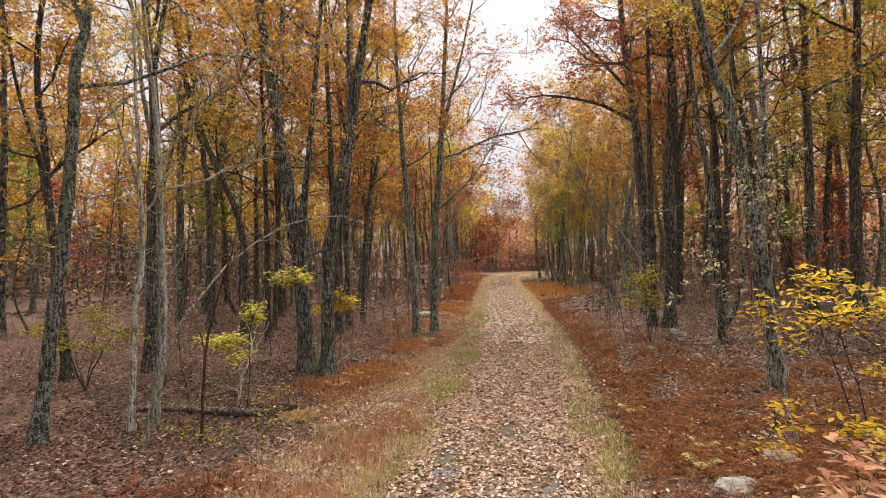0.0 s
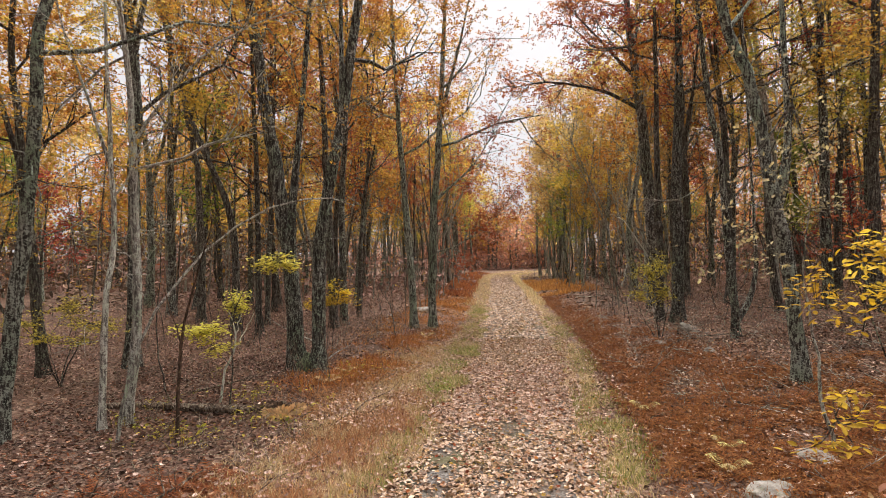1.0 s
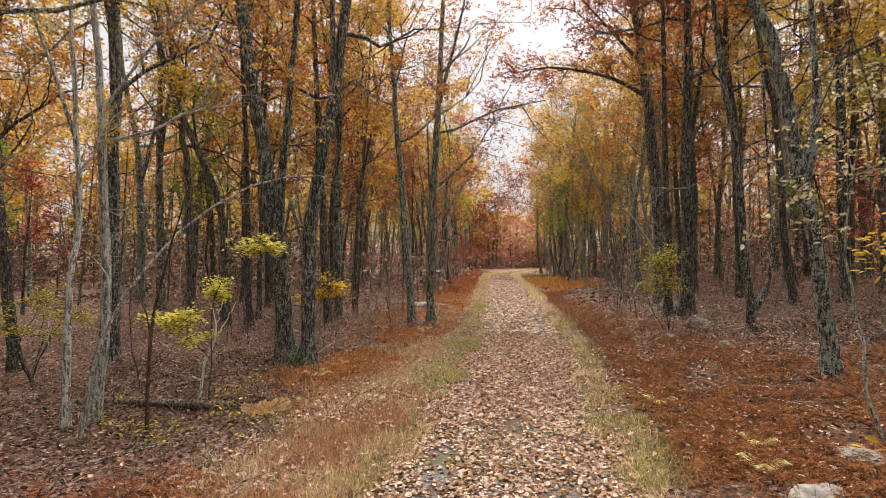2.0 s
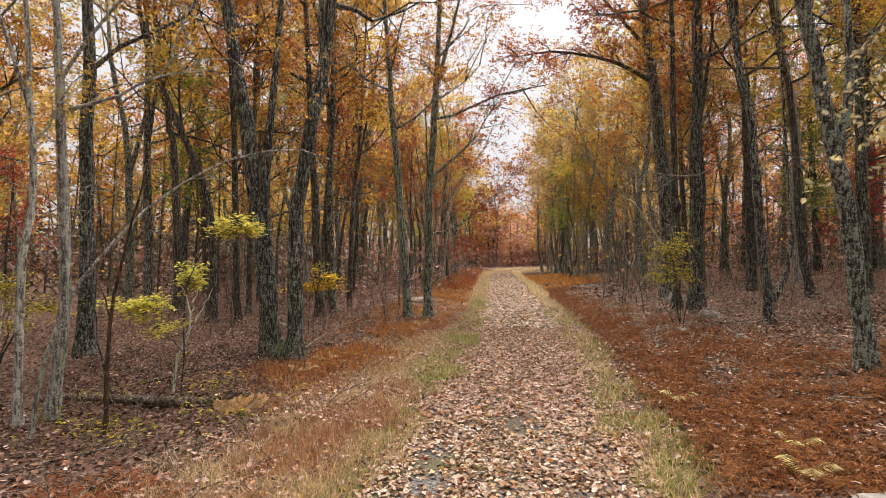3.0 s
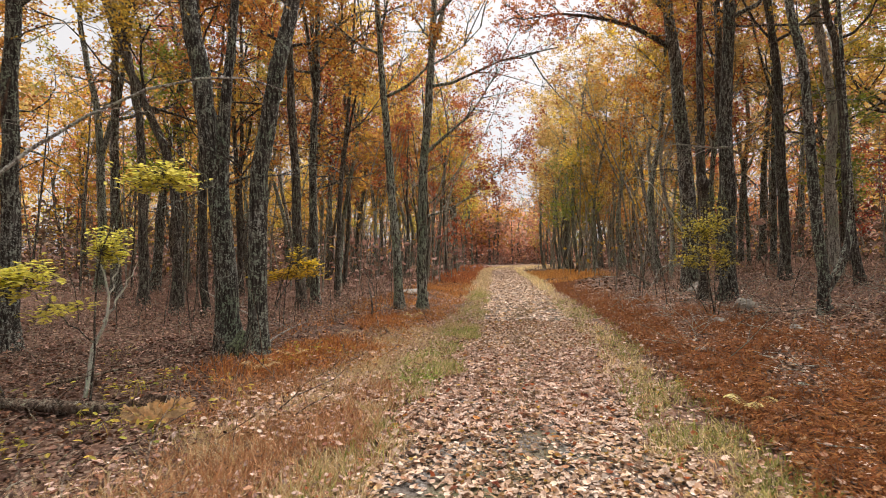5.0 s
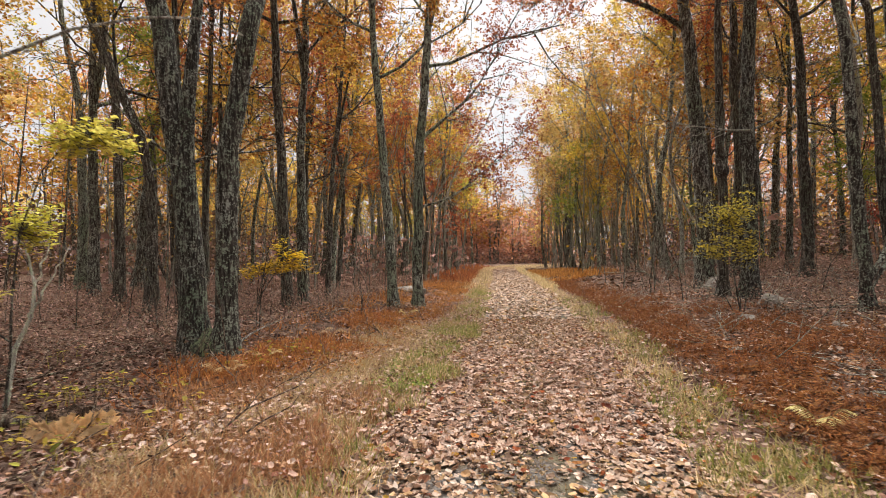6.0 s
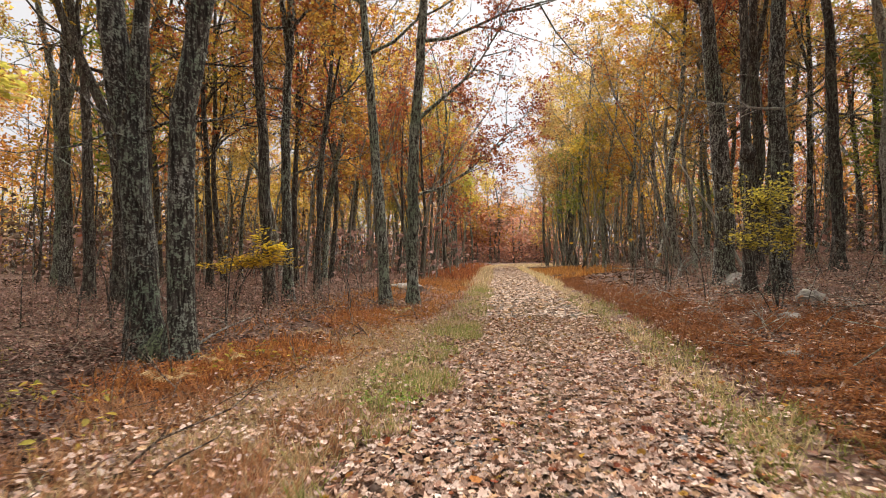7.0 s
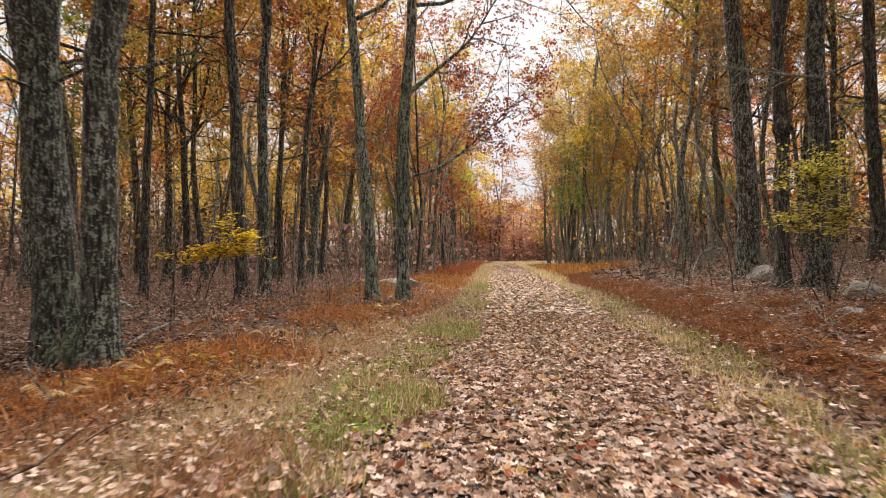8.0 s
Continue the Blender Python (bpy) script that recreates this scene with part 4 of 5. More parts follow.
fallen_branch("thin arched dead branch on the bank", [(4.4, 11.9, 0.02), (5.1, 12.3, 0.28), (6.0, 12.2, 0.2)], 0.016, 5)
# paler bark than its own: the light on this pole is put into the colour
fallen_branch("pale dead pole leaning in the undergrowth", [(8.4, 20.4, 0.0), (7.45, 20.2, 1.65), (6.9, 20.15, 2.5), (6.45, 20.1, 3.2)], 0.05, 6, 1, BARK_BLEACHED)
for n in range(8):
    a, b = 6.9 + 2.2 * lr.uniform(), 21.5 + 2.5 * lr.uniform()
    q = lr.uniform(-1, 1, 2)
    fallen_branch("bare branch in a heap of brushwood", [(a, b, 0.02), (a + q[0] * 0.8, b + q[1] * 0.5, 0.5), (a + q[0] * 1.7, b + q[1], lr.uniform(0.5, 1.3))], 0.028, 20 + n, 5, BARK_PALE)
for n in range(26):
    while True:
        a, b = lr.uniform(-9, 10), lr.uniform(5.5, 20)
        d = a - float(track(b))
        if (d > 2.6 or d < -3.8) and abs(a) < 0.8 * b:
            break
    t = lr.uniform(0, 6.3)
    L = lr.uniform(0.35, 0.9)
    fallen_branch("small dead branch lying in fallen leaves", [(a, b, 0.015), (a + L * np.cos(t), b + L * np.sin(t), 0.05), (a + 2 * L * np.cos(t + 0.3), b + 2 * L * np.sin(t + 0.3), 0.08)], lr.uniform(0.009, 0.02), 50 + n, 3, DEADWOOD if n % 2 else BARK_DARK)


# ---- saplings and shrubs ----
def shrub(name, label, x, y, stems, sprays, leaves, size, seed, wood=BARK_PALE, shape=OVAL, tilt=0.5, category="shrub"):
    """stems: (points over the foot, radius); sprays: centre over the foot, half sizes, number of leaves."""
    r = np.random.default_rng(seed)
    root = new(name)
    root.location = (x, y, float(land(x, y)) - 0.01)
    tagged(root, label, category, "understory shrubs")
    allp = []
    for pts, r0 in stems:
        p = spline(pts, 12)
        p[2:] += r.normal(0, 0.012, (10, 3))
        allp.append(p)
        g = Geo()
        tube(g, p, np.maximum(r0 * np.linspace(1, 0.25, 12), 0.003), 6, 0.05, r)
        part("stem", g, wood, root, smooth=True)
    allp = np.concatenate(allp)
    for c, half, count in sprays:
        c, half = np.array(c), np.array(half)
        near = allp[np.argmin(np.linalg.norm(allp - c, axis=1))]
        tw, gl = Geo(), Geo()
        count = int(count * 2.1)
        n = max(3, count // 14)
        pos, rot = [], []
        for _ in range(n):
            e = c + half * np.clip(r.normal(0, 0.5, 3), -1.1, 1.1)
            mid = (near + e) / 2 + r.normal(0, 0.05, 3) - np.array([0, 0, 0.03])
            p = spline([near, mid, e], 7)
            tube(tw, p, np.linspace(0.005, 0.0018, 7), 3)
            k = max(4, count // n)
            q = p[r.integers(3, 7, k)] + r.normal(0, size * 0.75, (k, 3)) * np.array([1, 1, 0.45])
            pos.append(q)
        pos = np.concatenate(pos)
        scatter(gl, shape, pos, turns(len(pos), tilt, r), size * r.uniform(0.65, 1.2, len(pos)))
        t = part("twig", tw, wood, root)
        part("foliage", gl, leaves, t)
    return root


shrub("sapling", "slim sapling with lime-green leaf sprays by a log", -3.35, 9.4,
      [([(0, 0, 0), (0.05, 0, 0.8), (0.02, 0.1, 1.5), (0.4, -0.1, 2.15), (0.9, -0.3, 2.4)], 0.014), ([(0.03, 0, 0.7), (-0.05, -0.5, 1.1), (0.0, -0.9, 1.35)], 0.009)],
      [((0.85, -0.3, 2.36), (0.42, 0.25, 0.14), 300), ((-0.05, 0.4, 1.72), (0.28, 0.22, 0.2), 230), ((0.02, -1.05, 1.45), (0.45, 0.3, 0.14), 250), ((0.1, -0.6, 1.1), (0.3, 0.3, 0.08), 80)], LIME, 0.072, 1, BARK_DARK, tilt=0.4)
shrub("sapling", "bare pale crooked sapling in leaf litter", -3.66, 9.8, [([(0, 0, 0), (0.08, 0, 0.5), (0.25, 0, 0.95), (0.22, 0, 1.3), (0.1, 0, 1.6)], 0.024), ([(0.2, 0, 0.85), (0.36, 0, 1.15), (0.55, 0.05, 1.5)], 0.016), ([(0.24, 0, 1.1), (0.3, 0.1, 1.5), (0.2, 0.1, 1.9)], 0.011)], [], LIME, 0.06, 2, BARK_BLEACHED)
shrub("sapling", "pale crooked sapling bent into a long arch", -4.3, 8.0, [([(0, 0, 0), (0.08, 0.05, 0.7), (0.22, 0.15, 1.3), (0.55, 0.4, 2.1), (0.95, 0.75, 2.66), (1.6, 1.1, 3.2), (2.35, 1.25, 3.4), (2.95, 1.36, 3.27)], 0.03), ([(1.3, 0.95, 2.97), (1.6, 0.9, 2.98), (1.85, 0.85, 2.92)], 0.007)], [], LIME, 0.06, 3, BARK_MAPLE)
shrub("sapling", "rusty dead snag leaning over the log", -3.55, 8.1, [([(0, 0, 0), (0.02, 0, 0.7), (0.06, 0, 1.4), (0.2, -0.05, 2.0), (0.42, -0.15, 2.55), (0.55, -0.2, 2.98)], 0.029), ([(0.05, 0, 1.3), (-0.2, 0.1, 1.9), (-0.3, 0.1, 2.5)], 0.012)], [], GOLD, 0.08, 4, BARK_RUSTY)
shrub("sapling", "crooked dark sapling among leaf litter", -4.35, 9.6, [([(0, 0, 0), (-0.15, 0, 0.5), (-0.28, 0, 1.2), (-0.2, 0, 2.2), (-0.3, 0, 3.4)], 0.017)], [], GOLD, 0.08, 5, BARK_DARK)
shrub("understory_tree", "small tree with flat sprays of bright yellow leaves", -3.5, 15.9, [([(0, 0, 0), (0.1, 0.1, 0.4), (0.3, 0.2, 0.75), (0.5, 0.3, 1.3)], 0.02), ([(0.2, 0.15, 0.6), (0.0, 0.3, 0.9), (-0.3, 0.4, 1.1)], 0.012), ([(0.3, 0.2, 0.8), (0.8, 0.3, 1.25), (1.1, 0.3, 1.4)], 0.009)],
      [((0.35, 0.3, 0.93), (0.8, 0.45, 0.14), 380), ((0.7, 0.3, 1.2), (0.4, 0.35, 0.15), 150), ((-0.1, 0.35, 0.86), (0.55, 0.4, 0.12), 170), ((0.45, 0.3, 1.45), (0.2, 0.2, 0.12), 40)], YELLOW, 0.085, 6, BARK_DARK, tilt=0.35)
shrub("shrub", "olive-yellow leafy shrub at the foot of oaks", 5.3, 14.0, [([(0, 0, 0), (-0.1, 0, 0.7), (-0.2, -0.1, 1.5), (-0.2, -0.1, 2.1)], 0.016), ([(0.1, 0.1, 0), (0.2, 0, 0.8), (0.15, -0.1, 1.7)], 0.012), ([(-0.1, 0, 0), (-0.45, 0, 0.7), (-0.6, -0.1, 1.3)], 0.01), ([(0, 0, 0), (0.05, 0.1, 1), (0.0, 0.2, 2.0)], 0.01)],
      [((-0.2, -0.1, 1.65), (0.5, 0.45, 0.5), 480), ((0.05, 0, 1.2), (0.5, 0.45, 0.4), 240), ((-0.5, -0.1, 1.1), (0.4, 0.35, 0.35), 150)], OLIVE, 0.06, 7, BARK_DARK)
shrub("shrub", "spreading shrub with thin olive-yellow leaves", -7.3, 11.2, [([(0, 0, 0), (-0.2, 0, 0.5), (-0.55, 0, 1.0), (-0.9, 0, 1.35)], 0.018), ([(0, 0, 0), (0.2, 0, 0.5), (0.5, 0, 1.05), (0.95, 0, 1.3)], 0.018), ([(0, 0, 0), (0.05, 0.2, 0.7), (0.0, 0.3, 1.5)], 0.016), ([(0.05, 0, 0), (-0.08, -0.1, 0.6), (-0.25, -0.1, 1.3)], 0.012)],
      [((-0.75, 0, 1.25), (0.6, 0.5, 0.2), 330), ((0.7, 0, 1.2), (0.65, 0.5, 0.2), 330), ((0, 0.2, 1.5), (0.6, 0.4, 0.22), 300), ((0.3, 0, 0.95), (0.6, 0.4, 0.15), 160), ((-0.4, 0, 0.95), (0.6, 0.4, 0.15), 160)], OLIVE, 0.055, 8, BARK_DARK)
shrub("shrub", "tall shrub beside the track with clear yellow leaves", 3.25, 4.35, [([(0.7, 0, 0), (0.5, -0.1, 0.9), (0.0, -0.3, 1.7), (-0.9, -0.7, 2.05)], 0.012), ([(0.75, 0, 0), (0.6, 0, 1.2), (0.2, -0.2, 1.9), (-0.4, -0.4, 2.1)], 0.011), ([(0.7, 0, 0), (0.5, -0.1, 0.6), (0.0, -0.3, 1.1), (-0.85, -0.4, 1.2)], 0.008), ([(0.75, 0.05, 0), (0.6, 0.1, 1.4), (0.1, 0.1, 2.1), (-0.8, 0.0, 2.3)], 0.008)],
      [((-0.75, -0.1, 1.8), (0.4, 0.35, 0.13), 54), ((-0.3, -0.2, 1.95), (0.6, 0.4, 0.15), 72), ((-0.6, -0.6, 2.05), (0.5, 0.3, 0.12), 51), ((-0.75, -0.4, 1.3), (0.25, 0.25, 0.1), 33), ((-0.3, -0.5, 1.25), (0.4, 0.35, 0.18), 51), ((-0.8, -0.35, 1.0), (0.25, 0.2, 0.06), 21), ((0.1, -0.4, 1.6), (0.5, 0.4, 0.2), 51), ((-0.5, -0.1, 2.2), (0.4, 0.4, 0.14), 45), ((-0.05, -0.2, 2.15), (0.5, 0.4, 0.15), 51)], YELLOW, 0.066, 9, BARK_DARK, tilt=0.6)
shrub("shrub", "bare twiggy shrub holding a few pale dry leaves", 3.0, 5.3, [([(1.4, 0.2, 0), (0.8, 0.1, 1.5), (0.1, -0.2, 2.8), (-0.5, -0.4, 4.2)], 0.01), ([(1.4, 0.2, 0), (1.0, 0.1, 1.4), (0.5, 0, 2.6), (0.2, -0.1, 4.4)], 0.01), ([(0.4, 0, 2.1), (-0.3, -0.4, 2.45), (-1.0, -0.7, 2.4)], 0.006), ([(0.6, 0, 2.2), (0.8, -0.4, 2.4), (1.2, -0.8, 2.5)], 0.006)],
      [((-0.4, -0.3, 3.3), (0.5, 0.4, 0.9), 90), ((0.1, -0.1, 3.4), (0.5, 0.4, 0.9), 70), ((-0.6, -0.4, 2.3), (0.4, 0.4, 0.4), 50)], PALE, 0.045, 10, BARK_DARK, tilt=1.0)
shrub("shrub", "low shrub with pinkish red autumn leaves", 2.75, 3.2, [([(0, 0, 0), (-0.1, 0, 0.6), (-0.35, 0, 1.1)], 0.01), ([(0, 0, 0), (0.1, 0.1, 0.6), (0.1, 0.2, 1.2)], 0.01)],
      [((-0.35, 0.05, 1.05), (0.35, 0.3, 0.25), 90), ((0.1, 0.2, 1.1), (0.4, 0.3, 0.25), 90), ((-0.1, 0.2, 0.7), (0.4, 0.3, 0.25), 70)], PINK, 0.09, 11, BARK_DARK, tilt=0.5)
shrub("sapling", "pale crooked sapling leaning over stones", 4.25, 6.5, [([(0, 0, 0), (-0.12, 0.1, 0.5), (-0.1, 0.2, 1.1), (-0.25, 0.2, 1.9), (-0.1, 0.2, 3.0)], 0.022)], [((-0.15, 0.2, 2.7), (0.4, 0.4, 0.5), 60)], PALE, 0.06, 12, BARK_PALE)
shrub("sapling", "thin dead stem standing by the clump", -2.05, 10.9, [([(0, 0, 0), (-0.08, 0, 0.5), (-0.16, 0, 1.0), (-0.35, 0, 1.15)], 0.009)], [], PALE, 0.05, 13, DEADWOOD)
shrub("shrub", "young russet oak shoots in dry leaf", 7.6, 10.6, [([(0, 0, 0), (0.1, 0, 1.0), (0, 0, 2.0), (0.1, 0, 2.6)], 0.014), ([(0.05, 0, 0.8), (-0.3, 0, 1.6), (-0.5, -0.2, 2.2)], 0.009)], [((0.0, 0, 2.3), (0.6, 0.5, 0.4), 60), ((-0.4, -0.1, 2.0), (0.5, 0.4, 0.3), 40)], RUSSET, 0.08, 14, BARK_DARK, tilt=0.9)


def fern(label, x, y, size, fronds, leaves, seed, heading=None):
    r = np.random.default_rng(seed)
    root = new("fern")
    root.location = (x, y, float(land(x, y)) + 0.01)
    tagged(root, label, "fern", "dry ferns")
    for n in range(fronds):
        a = (heading if heading is not None else 0) + (r.uniform(-0.9, 0.9) if heading is not None else n * 6.28 / fronds + r.uniform(-0.3, 0.3))
        u = np.linspace(0, 1, 22)
        out = size * np.stack([np.cos(a) * 0.8 * u, np.sin(a) * 0.8 * u, 1.15 * u - 0.85 * u ** 2.4], -1)
        g = Geo()
        tube(g, out, np.linspace(0.004, 0.001, 22), 3)
        sidew = np.array([-np.sin(a), np.cos(a), 0])
        fwd = np.array([np.cos(a), np.sin(a), 0])
        v, f = [], []
        for k in range(3, 22):
            wdt = size * 0.3 * np.sin(np.pi * min(1, (u[k] * 0.92 + 0.06))) ** 0.7
            for s in (-1, 1):
                tip = out[k] + s * sidew * wdt + fwd * wdt * 0.35 - np.array([0, 0, wdt * 0.25 + r.uniform(0, 0.01)])
                half = fwd * size * 0.019
                v += [out[k] - half * 0.5, (out[k] + tip) / 2 - half, tip, (out[k] + tip) / 2 + half]
                f.append([len(v) - 4, len(v) - 3, len(v) - 2, len(v) - 1])
        g.add(np.array(v), np.array(f))
        part("frond", g, leaves, root)
    return root


bracken = new("fern")
bracken.location = (-2.27, 8.6, float(land(-2.27, 8.6)) - 0.01)
tagged(bracken, "broad tan dried bracken frond against a log's end", "fern", "dry ferns")
br = np.random.default_rng(8)
for line, wide in (([(0, 0, 0.02), (-0.12, 0.02, 0.1), (-0.3, 0.04, 0.15)], 0.09), ([(0, 0, 0.02), (0.08, 0.02, 0.12), (0.18, 0.04, 0.18), (0.31, 0.05, 0.23)], 0.09), ([(0, 0, 0.02), (-0.02, 0.03, 0.12), (0.03, 0.05, 0.2)], 0.1)):
    p = spline(line, 18)
    g = Geo()
    tube(g, p, np.linspace(0.005, 0.0015, 18), 4)
    v, f = [], []
    for k in range(2, 18):
        wd = wide * np.sin(np.pi * (0.12 + 0.86 * k / 18)) ** 0.8
        along = unit(p[k] - p[k - 1])
        for sgn in (-1, 1):
            tip = p[k] + sgn * wd * unit(np.cross(along, np.array([0.0, 1.0, 0.1]))) + along * wd * 0.5 - np.array([0, br.uniform(0, 0.05), 0]) + br.normal(0, 0.01, 3)
            v += [p[k] - along * 0.014, (p[k] + tip) / 2 - along * 0.032, tip, (p[k] + tip) / 2 + along * 0.032]
            f.append([len(v) - 4, len(v) - 3, len(v) - 2, len(v) - 1])
    v = np.array(v)
    v[:, 2] = np.maximum(v[:, 2], 0.01)
    g.add(v, np.array(f))
    part("frond", g, FERN_DRY, bracken)
fern("pale yellow fern among red-brown leaves", 2.95, 6.3, 0.3, 3, FERN_PALE, 2)
fern("pale yellow fern among red-brown leaves", 3.25, 6.9, 0.26, 3, FERN_PALE, 3)
fern("pale yellow fern at the foot of slender trees", -0.45, 15.9, 0.34, 3, FERN_PALE, 4)
fern("curled yellow fern in rusty ferns", 2.95, 8.6, 0.3, 3, FERN_PALE, 5)
fern("tan dried fern near the oak clump", -2.1, 10.9, 0.34, 4, FERN_TAN, 6)
fern("tan dried fern near the oak clump", -1.9, 11.6, 0.3, 4, FERN_TAN, 7)
fern("tan dried fern near the oak clump", -1.35, 12.9, 0.3, 3, FERN_TAN, 8)


# ---- grass, ferns and leaf litter in masses ----
def strewn(n, ylo, yhi, dlo, dhi, keep, r):
    """n places between two distances from the track's middle; keep(x, y, d) thins them."""
    y = r.uniform(ylo, yhi, n)
    d = r.uniform(dlo, dhi, n)
    x = track(y) + d
    k = r.uniform(size=n) < keep(x, y, d)
    x, y = x[k], y[k]
    return np.stack([x, y, land(x, y)], -1)


def tufts(name, label, category, mat, places, height, width, tilt, r):
    g = Geo()
    n = len(places)
    h = height * r.uniform(0.45, 1.2, n)
    dims = np.stack([np.full(n, width) * r.uniform(0.7, 1.4, n), h, h], -1)
    scatter(g, STALK, places, turns(n, tilt, r), dims)
    return tagged(part(name, g, mat), label, category, kind="stuff")


PATCH = ((-2.0, 11.2, 0.9, 0.55, 1), (-1.45, 12.0, 0.7, 0.55, 1), (-0.9, 14.6, 0.5, 0.9, 1), (-2.5, 6.2, 0.6, 0.5, 2), (-3.6, 5.4, 0.8, 0.6, 2), (-1.7, 10.0, 0.5, 0.7, 0), (-0.85, 8.3, 0.6, 0.8, 0), (-1.2, 7.3, 0.65, 0.7, 0), (-1.9, 8.9, 0.4, 0.4, 0), (-0.5, 9.6, 0.35, 0.5, 0), (-1.5, 5.9, 0.6, 0.5, 0))


def patches(x, y, kind):
    """Where orange ferns (1), red-brown ferns (2) or rusty straw (0) grow thick on the low side."""
    s = 0 * x
    for px, py, rx, ry, k in PATCH:
        if k == kind:
            s = np.maximum(s, ease(1.35 - np.hypot((x - px) / rx, (y - py) / ry) + 0.7 * (clumps(x, y, 0.2, 3) - 0.5)))
    return s


gr = np.random.default_rng(21)
ragged = lambda y: 0.14 * np.sin(1.9 * y) + 0.1 * np.sin(4.7 * y + 1)
P = strewn(175000, -6, 26, -3.6, -0.85, lambda x, y, d: ease((-d - 0.95 + ragged(y)) / 0.25) * ease((np.interp(y, (0, 7.8, 9.3, 12, 17), (3.5, 3.45, 3.0, 2.75, 2.2)) + d + 0.3 * ragged(y)) / 0.8) * (0.06 + 0.94 * ease((clumps(x, y, 0.26) - 0.28) / 0.5)) * np.where(d < -1.8, 0.3 + 0.7 * ease((clumps(x, y, 0.5, 29) - 0.25) / 0.35), 1) * (1 - 0.85 * patches(x, y, 0)) * (1 - 0.55 * ease((y - 13) / 5)), gr)
tufts("dry_grass", "straw-coloured dry grass along the track edge", "grass", STRAW, P, 0.14, 0.007, 1.1, gr)
P = strewn(90000, 5, 15, -3.3, -1.0, lambda x, y, d: ease((-d - 1.05 + ragged(y)) / 0.3) * ease((3.2 + d) / 1.0) * (0.15 + 0.85 * ease((clumps(x, y, 0.2, 41) - 0.2) / 0.5)) * (1 - 0.8 * patches(x, y, 0)), gr)
tufts("dry_grass", "fine matted straw grass spreading over the verge", "grass", STRAW, P, 0.11, 0.006, 1.2, gr)
P = strewn(60000, 3.5, 26, -1.9, -0.85, lambda x, y, d: ease((-d - 0.92 + ragged(y)) / 0.2) * ease((1.85 + d) / 0.5) * ease((clumps(x, y, 0.28, 3) - 0.2) / 0.5) * (0.34 + 0.66 * ease((y - 10.0) / 0.9) * ease((16.5 - y) / 3)) * (1 - patches(x, y, 0)), gr)
tufts("green_grass", "short green grass along the track edge", "grass", GRASS, P, 0.14, 0.008, 0.75, gr)
P = strewn(84000, -6, 26, 0.85, 2.05, lambda x, y, d: ease((d - 0.98 + ragged(y + 3)) / 0.25) * ease((1.72 - d + 0.5 * ragged(y)) / 0.45) * (0.1 + 0.9 * ease((clumps(x, y, 0.28, 5) - 0.2) / 0.5)) * (1 - 0.55 * ease((y - 11) / 5)), gr)
tufts("dry_grass", "straw-coloured dry grass along the bank side", "grass", STRAW, P, 0.12, 0.007, 1.05, gr)
P = strewn(18000, 3.5, 22, 0.95, 1.75, lambda x, y, d: ease((clumps(x, y, 0.45, 8) - 0.3) / 0.3) * (0.4 + 0.6 * ease((10.5 - y) / 1.5)), gr)
tufts("green_grass", "short green grass along the bank side", "grass", GRASS, P, 0.12, 0.008, 0.75, gr)
P = strewn(9000, 10, 15, -1.9, -0.9, lambda x, y, d: ease((clumps(x, y, 0.5, 3) - 0.35) / 0.3) * ease((-d - 0.95) / 0.2) * ease((1.85 + d) / 0.4), gr)
P[:, 2] += 0.02 + 0.07 * gr.uniform(size=len(P))
g = Geo()
scatter(g, OVAL, P, turns(len(P), 0.55, gr), 0.03 * gr.uniform(0.5, 1.6, len(P)))
tagged(part("verge_weeds", g, WEED), "small leafy green weeds along the track edge", "weeds", kind="stuff")
for side, dl, dh in (("far side", -2.1, -1.05), ("bank side", 1.05, 1.7)):
    P = strewn(4500, 26, 78, dl, dh, lambda x, y, d: 0.3 + 0.7 * clumps(x, y, 0.5), gr)
    tufts("dry_grass", "pale dry grass beside the distant track, %s" % side, "grass", STRAW, P, 0.22, 0.025, 0.5, gr)
P = strewn(9000, 56, 92, -3, 5, lambda x, y, d: 0.6 + 0 * x, gr)
tufts("dry_grass", "pale dry grass where the track bends away", "grass", STRAW, P, 0.16, 0.04, 0.9, gr)
def frond(r):
    """A short arching frond, about 1 long, with pairs of narrow leaflets."""
    v, f = [], []
    curl = r.uniform(0.2, 0.5)
    for k in range(1, 8):
        u = k / 7.5
        at = np.array([u, 0.0, 0.75 * u - (0.35 + curl) * u * u])
        w = 0.24 * np.sin(np.pi * (0.15 + 0.8 * u)) ** 0.8 * r.uniform(0.7, 1.2)
        for s in (-1, 1):
            v += [at + [-0.035, 0, 0], at + [0.035, 0, 0], at + [0.1 + r.uniform(-0.04, 0.04), s * w, -0.06 + r.uniform(-0.05, 0.05)]]
            f.append([len(v) - 3, len(v) - 2, len(v) - 1])
    v += [np.array([0, -0.012, 0.0]), np.array([0, 0.012, 0.0]), np.array([0.95, 0, 0.75 * 0.95 - (0.35 + curl) * 0.9])]
    f.append([len(v) - 3, len(v) - 2, len(v) - 1])
    return np.array(v), np.array(f)


FRONDS = [frond(gr) for _ in range(5)]


